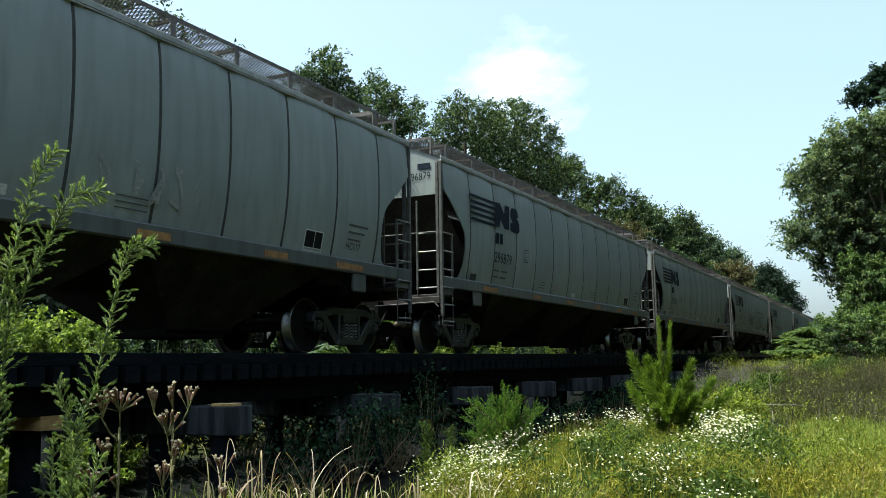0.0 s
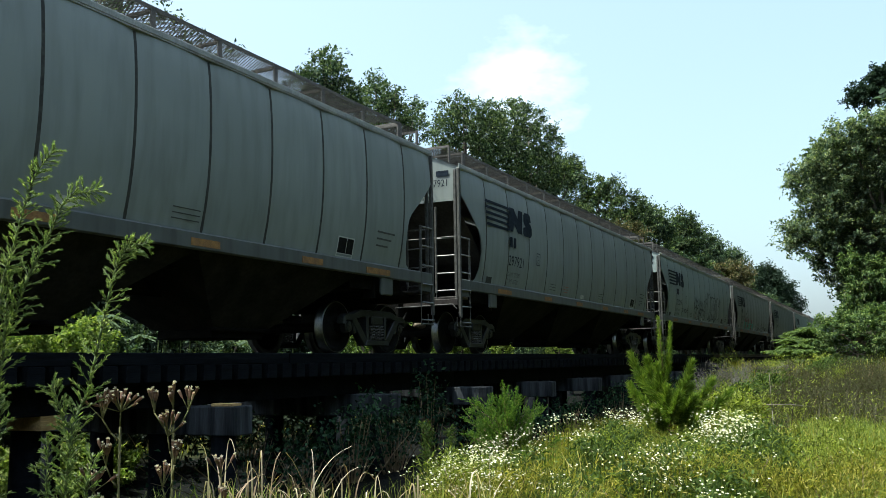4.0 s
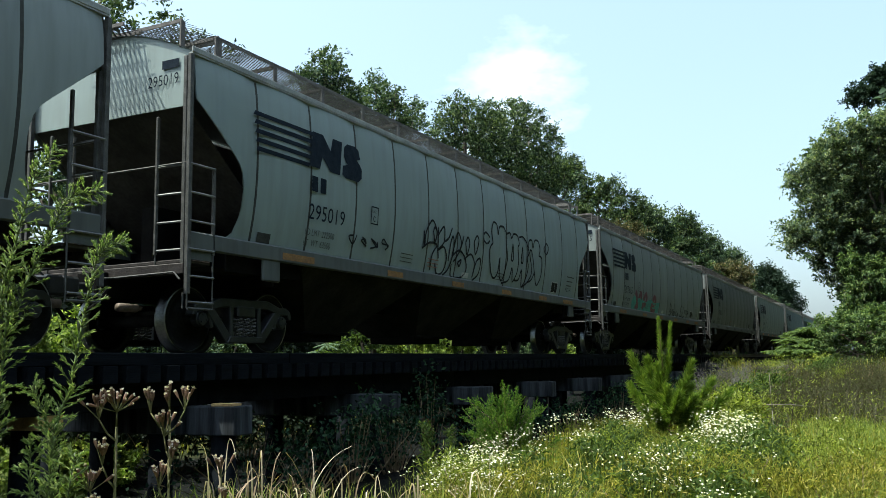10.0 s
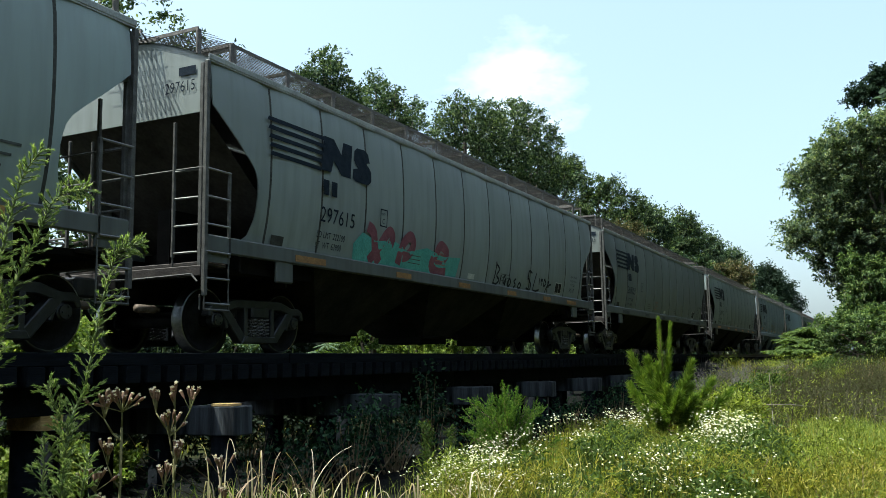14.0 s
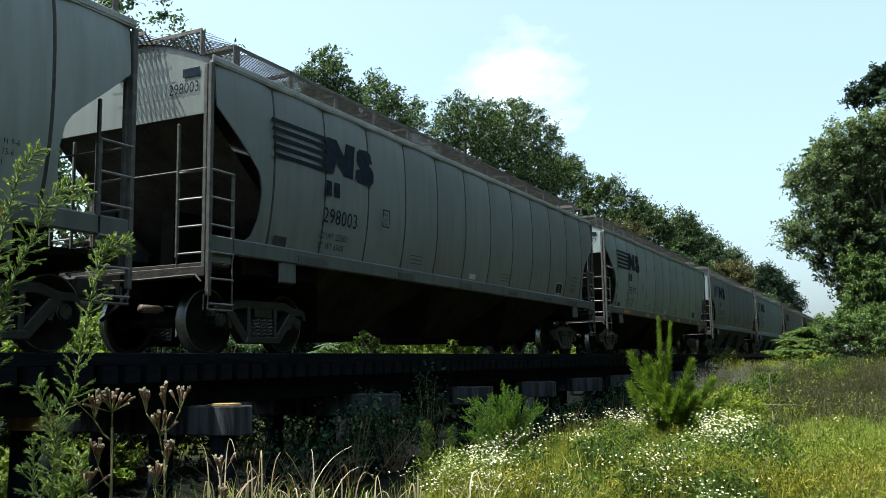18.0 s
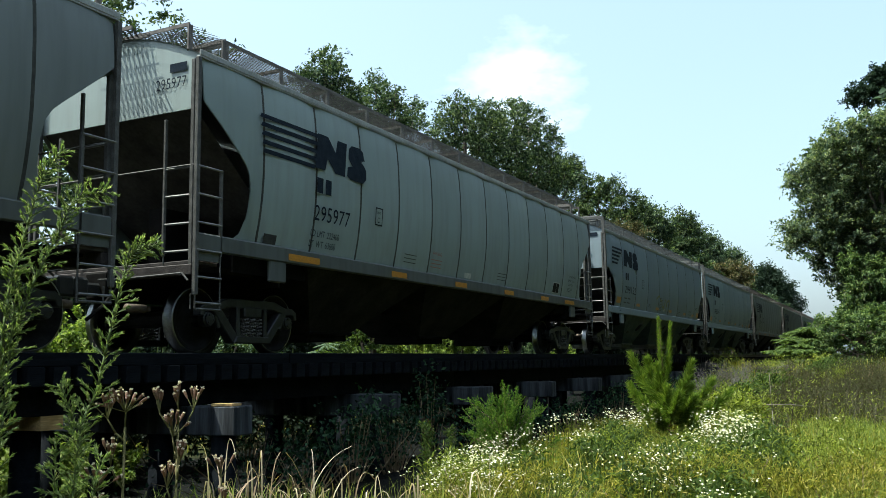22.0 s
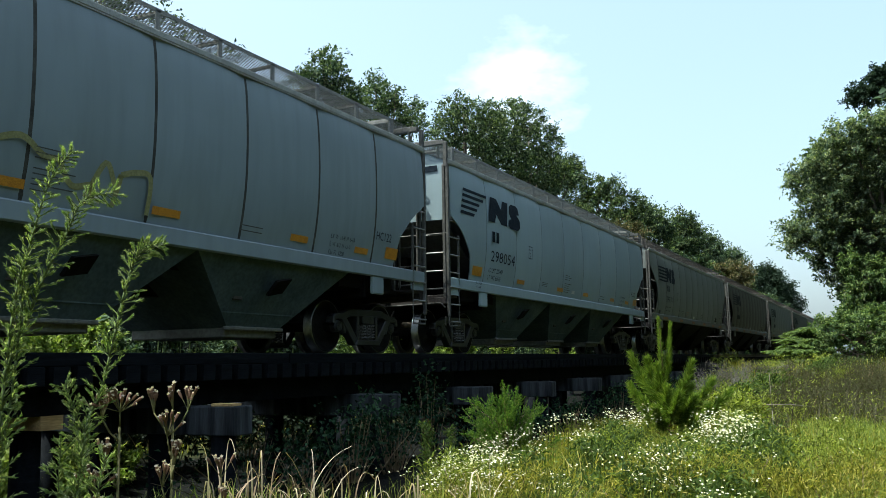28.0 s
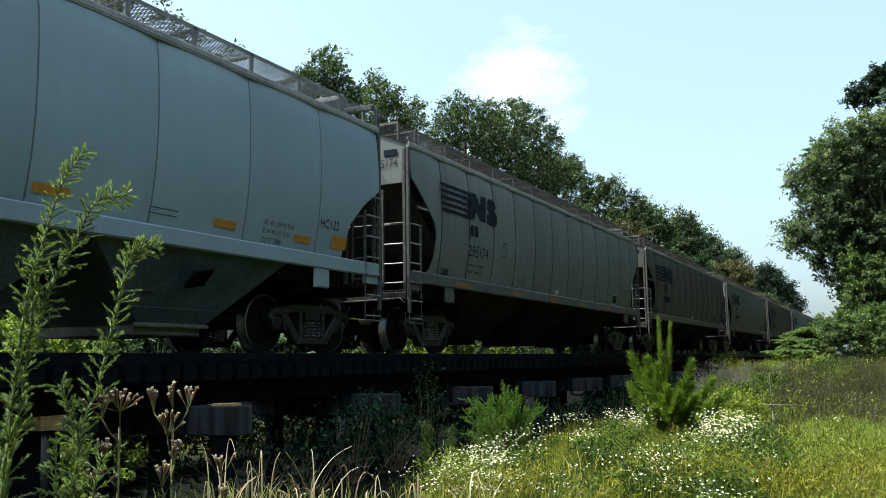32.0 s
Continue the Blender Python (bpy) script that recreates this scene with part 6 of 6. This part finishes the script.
def seed_weed(base, heads, label, seed):
    """A dry-topped weed: stem, branchlets and clusters of brown seed heads with pale tufts."""
    rng = np.random.default_rng(seed)
    b = Vector(base)
    ob = thing("seeding_weed", label, "weed", "seeding weeds", m=Matrix.Translation(b))
    stem = Acc()
    joint = Vector(heads[0][:3]) - b - Vector((0, 0, 0.085))
    bend = [(0, 0, 0), tuple(joint * 0.55 + Vector((0.012, 0, 0))), tuple(joint)]
    stem.path(bend, [0.0042, 0.0038, 0.003], 6)
    part("stem", stem.mesh("stem", STEM_SEED, smooth=True), ob)
    for hx, hy, hz, w in heads:
        c = Vector((hx, hy, hz)) - b
        root = c - Vector((0, 0, 0.05))
        f = min(max((root.z - 0.05) / joint.z, 0.3), 1.0)
        fork = joint * f + Vector((0.012 * (1 - f), 0, 0))
        part("branch", Acc().path([fork, fork.lerp(root, 0.5) + Vector((0, 0, -0.008)), root], [0.0026, 0.0022, 0.0018], 6).mesh("branch", STEM_SEED, smooth=True), ob)
        twig, cups, pos, ways = Acc(), Acc(), [], []
        for k in range(int(2 + 250 * w)):
            o = Vector((rng.normal(0, w * 0.5), rng.normal(0, w * 0.5), rng.normal(0, 0.006)))
            o.z -= 6 * (o.x ** 2 + o.y ** 2)
            e = c + o
            d = (e - root).normalized()
            twig.tube(root, e - d * 0.018, 0.0011, 0.0009, 5)
            cups.path([e - d * 0.021, e - d * 0.014, e - d * 0.005, e], [0.0010, 0.0028, 0.0039, 0.0031], 7)
            for j in range(9):
                pos.append(tuple(e))
                ways.append(tuple(d + Vector(rng.normal(size=3)) * 0.7))
        h = tagged(part("seed_head", cups.mesh("seed_head", SEED), ob, "brown seed cluster with pale tufts"), kind="stuff")
        tagged(part("branching", twig.mesh("branching", STEM_SEED), h), kind="stuff")
        tagged(part("tuft_down", cloud("tuft_down", TUFT, pos, ways, rng.normal(size=(len(pos), 3)), 0.0062, 0.0036), h), kind="stuff")
    return ob, b


WIND_C = [(0, -0.1), (1, 0.1), (2, -0.2), (3, 0.1), (6, -0.5), (7, 0.1), (9, 0), (10, -0.4), (13, -0.35), (14, 0.1), (16.5, -0.6), (17, -1.0), (17.5, -0.5), (18, -0.8), (19, 0), (19.5, -0.6), (20, 0), (20.5, 0.6), (21, -0.3), (22, 0.4), (23, 0),
          (24, 0.1), (25, 0), (25.5, 0.3), (27.5, 0.1), (28, -0.1), (29, -0.2), (30, -0.1), (31, -0.5), (32, -0.1)]
SWAYING.append((*seed_weed((1.49, -7.82, -1.74), [(1.518, -7.822, -0.235, 0.06), (1.50, -7.80, -0.355, 0.035), (1.475, -7.79, -0.41, 0.035), (1.495, -7.79, -0.25, 0.03), (1.47, -7.78, -0.47, 0.03)], "brown seeding weed with pale-tufted flower heads", 71), WIND_C))
SWAYING.append((*seed_weed((1.57, -7.90, -1.74), [(1.600, -7.905, -0.235, 0.022), (1.573, -7.872, -0.24, 0.022), (1.622, -7.93, -0.236, 0.022), (1.592, -7.896, -0.295, 0.035), (1.600, -7.91, -0.36, 0.03), (1.585, -7.89, -0.41, 0.03)], "branched brown seeding weed with pale-tufted flower heads", 72), WIND_C))
seed_weed((1.69, -7.99, -1.74), [(1.675, -7.985, -0.395, 0.022), (1.68, -7.99, -0.47, 0.02)], "small brown seeding weed low in the grass", 73)


def arching(roots, heights, rng):
    """Narrow blades that rise, arch over and droop."""
    a = Acc()
    for p, h in zip(roots, heights):
        az, bend, reach = rng.uniform(0, 6.28), rng.uniform(0.35, 0.86), rng.uniform(0.05, 0.6)
        tall = h / math.sin(min(bend, 0.5) * 3.1416)
        wide = rng.uniform(0.0025, 0.0105)
        rows = []
        for k in range(10):
            t = k / 9
            x, z = reach * h * t ** 2.2, tall * math.sin(bend * 3.1416 * t) if bend < 0.5 else h * math.sin(bend * 3.1416 * t)
            w = wide * (1 - 0.8 * t)
            c = Vector((p[0] + x * math.cos(az), p[1] + x * math.sin(az), p[2] + z))
            o = Vector((0.5 * math.sin(az) + 0.44, -0.5 * math.cos(az) - 0.88, 0)).normalized() * w
            rows.append([tuple(c - o), tuple(c + o)])
        a.grid(rows)
    return a.mesh("dry_grass", GRASS_DRY)


def dry_grass():
    rng = np.random.default_rng(81)
    n = 170
    x = rng.uniform(4.3, 6.6, n)
    y = -9.4 + x * rng.uniform(0.55, 1.12, n) * 0.78
    h = 0.42 + 0.42 * rng.random(n) ** 1.8
    thing("dry_grass", "dry tan arching grass stems before the trestle", "grass", kind="stuff",
          data=arching(on_ground(x, y), h, rng))
    n = 1300
    x = rng.uniform(4.3, 9.5, n)
    y = -9.4 + x * rng.uniform(0.5, 1.25, n) * 0.82
    keep = y < -2.2
    x, y = x[keep], y[keep]
    h = 0.15 + 0.3 * rng.random(len(x))
    thing("green_undergrowth", "thin green stems and grass in the trestle's shade", "grass", kind="stuff",
          data=blades("green_undergrowth", FIELD_LEAF, on_ground(x, y), h, 0.008, 0.6, rng))


    n = 420
    x = rng.uniform(4.2, 6.8, n)
    y = -9.4 + x * rng.uniform(0.62, 1.0, n)
    thing("shaggy_grass", "shaggy green weed blades at the foot of the trestle", "grass", kind="stuff",
          data=blades("shaggy_grass", GRASS_FRESH, on_ground(x, y), 0.25 + 0.35 * rng.random(n), 0.012, 0.7, rng))


dry_grass()


def fresh_grass():
    """A patch of short bright grass in the open field."""
    rng = np.random.default_rng(85)
    n = 26000
    x = 4.5 + 15 * rng.random(n) ** 1.3
    y = -9.41 + x * rng.uniform(-0.10, 0.10, n) - 0.15
    h = 0.22 + 0.34 * rng.random(n)
    thing("fresh_grass", "patch of bright fresh green grass", "grass", kind="stuff",
          data=blades("fresh_grass", GRASS_FRESH, on_ground(x, y), h, 0.005 + 0.0006 * x, 0.7, rng))


fresh_grass()


def leafy(name, label, category, x, y, top, rx, ry, mat, n, size, seed, low=None, group="undergrowth", slim=0.6, rise=-0.1):
    """A loose mound of leaves on thin stems."""
    rng = np.random.default_rng(seed)
    zg = float(ground_z(x, y))
    ob = thing(name, label, category, group, m=pose(x, y, zg))
    h = top - zg
    c = rng.normal(size=(24, 3)) * np.array([rx, ry, h * 0.28]) * 0.55 + np.array([0, 0, h * 0.5])
    c[:, 2] = np.clip(c[:, 2], 0.15 * h, h)
    k = rng.integers(0, 24, n)
    p = c[k] + rng.normal(size=(n, 3)) * np.array([rx * 0.3, ry * 0.3, h * 0.12])
    p[:, 2] = np.clip(p[:, 2], 0.02, h * 1.05)
    stems = Acc()
    for q in c:
        stems.path([(q[0] * 0.3, q[1] * 0.3, -0.05), (q[0] * 0.7, q[1] * 0.7, q[2] * 0.6), tuple(q)], [0.012, 0.008, 0.003], 5)
    tagged(part("stem_growth", stems.mesh("stem_growth", STEM_BROWN), ob), kind="stuff")
    part("foliage", cloud("foliage", mat, p, rng.normal(size=p.shape) + np.array([0, -0.2, rise]), rng.normal(size=p.shape) * 0.6 + np.array([0, -0.4, 1.0]), size * (0.6 + 0.7 * rng.random(n)), size * slim), ob)
    return ob


# these leaves carry the trestle's shade in their dark greens
VINE = "vine and shrub leaves, darkened for the trestle's shade"
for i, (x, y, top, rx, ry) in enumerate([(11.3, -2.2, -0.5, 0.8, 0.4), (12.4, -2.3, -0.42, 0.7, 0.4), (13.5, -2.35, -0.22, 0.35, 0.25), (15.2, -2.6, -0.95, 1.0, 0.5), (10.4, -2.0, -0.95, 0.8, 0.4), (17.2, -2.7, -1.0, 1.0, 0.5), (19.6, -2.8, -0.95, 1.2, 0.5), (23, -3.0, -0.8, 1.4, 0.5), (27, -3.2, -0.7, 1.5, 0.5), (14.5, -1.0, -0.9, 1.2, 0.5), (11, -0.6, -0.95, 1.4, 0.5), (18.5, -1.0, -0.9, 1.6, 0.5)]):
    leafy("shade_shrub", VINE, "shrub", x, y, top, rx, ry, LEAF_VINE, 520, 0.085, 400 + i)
# shade under the bridge is put into these shrubs' leaf colour
BACK = "dense shrub behind the trestle posts, shade in its leaf colour"
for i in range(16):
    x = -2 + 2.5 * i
    leafy("understory_shrub", BACK, "shrub", x, 3.3 + 0.4 * math.sin(i * 5), -0.25 + 0.15 * math.sin(i * 3), 1.7, 0.7, LEAF_SHADE_TONED, 2600, 0.15, 430 + i, group="shrubs behind the trestle")


# added shrub wall, coloured as deep shade, behind the gaps under the cars
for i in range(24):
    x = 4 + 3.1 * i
    leafy("understory_shrub", "dense added shrub with the wood's shade in its leaf colour", "shrub", x, 9.6 + 0.8 * math.sin(i * 4), 2.5 + 0.5 * math.sin(i * 2.3), 2.1, 0.8, LEAF_SHADE_TONED, 4200, 0.26, 460 + i, group="shrubs behind the trestle")


# four more, added to close sky gaps under the cars
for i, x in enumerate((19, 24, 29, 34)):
    leafy("understory_shrub", "dense added shrub with the wood's shade in its leaf colour", "shrub", x, 12.6, 3.6, 2.6, 0.8, LEAF_SHADE_TONED, 5200, 0.26, 490 + i, group="shrubs behind the trestle")


# lumpy weeds over the field
def field_weeds():
    rng = random.Random(91)
    for i in range(95):
        x = 7.5 + 26 * rng.random() ** 1.5
        y = -9.41 + x * rng.uniform(-0.06, 0.50)
        if y > -5.2:
            continue
        z = float(ground_z(x, y))
        h = rng.uniform(0.35, 0.8)
        mat = rng.choice((FIELD_LEAF, GRASS, FIELD_LEAF, LEAF_MID, BRUSH_DRY if x > 17 else GRASS))
        leafy("field_weed", "brown seeding weed clump in the field" if mat is BRUSH_DRY else "leafy green weed clump in the field", "weed", x, y, z + h, rng.uniform(0.3, 0.6), rng.uniform(0.3, 0.5), mat,
              2600, rng.uniform(0.04, 0.06) + 0.0012 * x, 600 + i, group="weeds in the field", slim=0.17, rise=0.9)


field_weeds()


# leafy clumps whose darker green stands in for shade under the flowers
for i, (x, y, h, r) in enumerate(FLOWER_MOUNDS):
    leafy("flowering_weed", "dark leafy clump under white flowers, shade gaps in its green", "weed", x, y, float(ground_z(x, y)) + h, r, 0.3, LEAF_MID, 3000, 0.075, 780 + i, group="weeds in the field", slim=0.34, rise=0.3)


def bank_weeds():
    """Rough growth on the bank that carries the track beyond the trestle."""
    rng = random.Random(93)
    for i in range(18):
        x = 22 + 1.0 * i
        y = -4.9 + rng.uniform(-0.7, 0.9)
        mat = (BRUSH_DRY, LEAF_MID, FIELD_LEAF)[i % 3]
        leafy("bank_weed", "brown seeding weed clump on the bank" if mat is BRUSH_DRY else "leafy green weed clump on the bank", "weed", x, y, float(ground_z(x, y)) + rng.uniform(0.35, 0.75), 0.8, 0.5, mat, 2200, 0.09, 820 + i,
              group="weeds on the bank", slim=0.2, rise=0.8)


for i, (x, y, h, r, mat) in enumerate([(16.5, -6.45, 0.85, 0.5, FIELD_LEAF), (18.0, -6.6, 0.95, 0.6, FIELD_LEAF), (19.5, -6.1, 0.9, 0.6, FIELD_LEAF), (21.5, -6.4, 0.95, 0.7, LEAF_MID), (23.5, -6.0, 0.8, 0.7, FIELD_LEAF), (20.5, -7.2, 0.7, 0.7, FIELD_LEAF),
                                       (25.5, -6.6, 0.7, 0.8, BRUSH_DRY), (28, -6.4, 0.8, 0.8, LEAF_MID), (31, -6.9, 0.7, 0.9, BRUSH_DRY), (34, -7.2, 0.8, 0.9, LEAF_MID), (37, -7.0, 0.8, 0.9, FIELD_LEAF), (38, -8.3, 0.7, 0.9, LEAF_MID)]):
    leafy("field_weed", "tall leafy weed clump at the foot of the bank", "weed", x, y, float(ground_z(x, y)) + h, r, 0.5, mat, 1900, 0.055 + 0.0025 * x, 860 + i, group="weeds in the field", slim=0.4, rise=0.5)


bank_weeds()


def brush_mounds():
    rng = random.Random(95)
    for i in range(16):
        x = 17 + 17 * rng.random()
        y = -9.41 + x * rng.uniform(-0.03, 0.10)
        leafy("brush_clump", "brown and green seeding brush clump in the field", "brush", x, y, float(ground_z(x, y)) + rng.uniform(0.7, 1.05), rng.uniform(0.7, 1.1), 0.7, BRUSH_DRY, 3400, 0.085, 760 + i, group="brush in the field", slim=0.13, rise=0.9)


brush_mounds()


def meadow():
    """Sparse grass tufts over the rest of the open ground."""
    rng = np.random.default_rng(97)
    n = 70000
    x, y = rng.uniform(-40, 62, n), np.concatenate([rng.uniform(-23, -4, n // 2), rng.uniform(4.5, 22, n // 2)])
    keep = ~((x > 3) & (y < -3) & (y > -9.9 - 0.1 * x)) & ~((np.hypot(x, y + 9.4) < 0.9))
    x, y = x[keep], y[keep]
    thing("meadow_grass", "sparse green grass over open ground", "grass", kind="stuff",
          data=blades("meadow_grass", GRASS, on_ground(x, y), 0.2 + 0.3 * rng.random(len(x)), 0.03, 0.7, rng))


meadow()


def twig_bush(x, y, h, r, seed, label):
    rng = np.random.default_rng(seed)
    a = Acc()
    for k in range(40):
        e = Vector((rng.normal(0, r * 0.5), rng.normal(0, r * 0.5), h * (0.6 + 0.4 * rng.random())))
        m = e * 0.5 + Vector((rng.normal(0, 0.04), rng.normal(0, 0.04), 0))
        a.path([(0, 0, 0), m, e], [0.008, 0.005, 0.002], 4)
        for j in range(5):
            f = m.lerp(e, rng.random())
            a.tube(f, f + Vector((rng.normal(0, 0.1), rng.normal(0, 0.1), 0.12 * rng.random())), 0.003, 0.001, 4)
    thing("dead_shrub", label, "shrub", "undergrowth", data=a.mesh("dead_shrub", TWIG), m=pose(x, y, float(ground_z(x, y))))


TWIG = plain("bleached grey twigs", (0.09, 0.082, 0.075), (0.2, 0.185, 0.17), 9.0, 0.9)
for i, (x, y, h, r) in enumerate([(25, -4.9, 1.3, 0.9), (28, -5.0, 1.1, 1.0), (31.5, -5.0, 1.0, 1.0), (34, -5.8, 0.8, 0.8)]):
    twig_bush(x, y, h, r, 500 + i, "bleached grey dead shrub at the edge of the field")


def dead_stalk(x, y):
    """A bleached weed stem, snapped over at half its height."""
    zg = float(ground_z(x, y))
    ob = thing("dead_stalk", "bleached dead weed stalk snapped over in the field", "weed", "undergrowth", m=pose(x, y, zg))
    part("stem", Acc().path([(0, 0, 0), (0.02, 0.02, 0.6), (0.0, 0.03, 1.2)], [0.008, 0.006, 0.004], 7).mesh("stem", PALE_STALK, smooth=True), ob)
    part("snapped_top", Acc().path([(0.0, 0.1, 0.69), (0.02, -0.25, 0.7), (0.0, -0.56, 0.67)], [0.006, 0.006, 0.003], 7).mesh("snapped_top", PALE_STALK, smooth=True), ob)


PALE_STALK = plain("bleached stalk", (0.15, 0.14, 0.11), (0.26, 0.245, 0.2), 9.0, 0.8)
dead_stalk(15.0, -7.7)

motions()
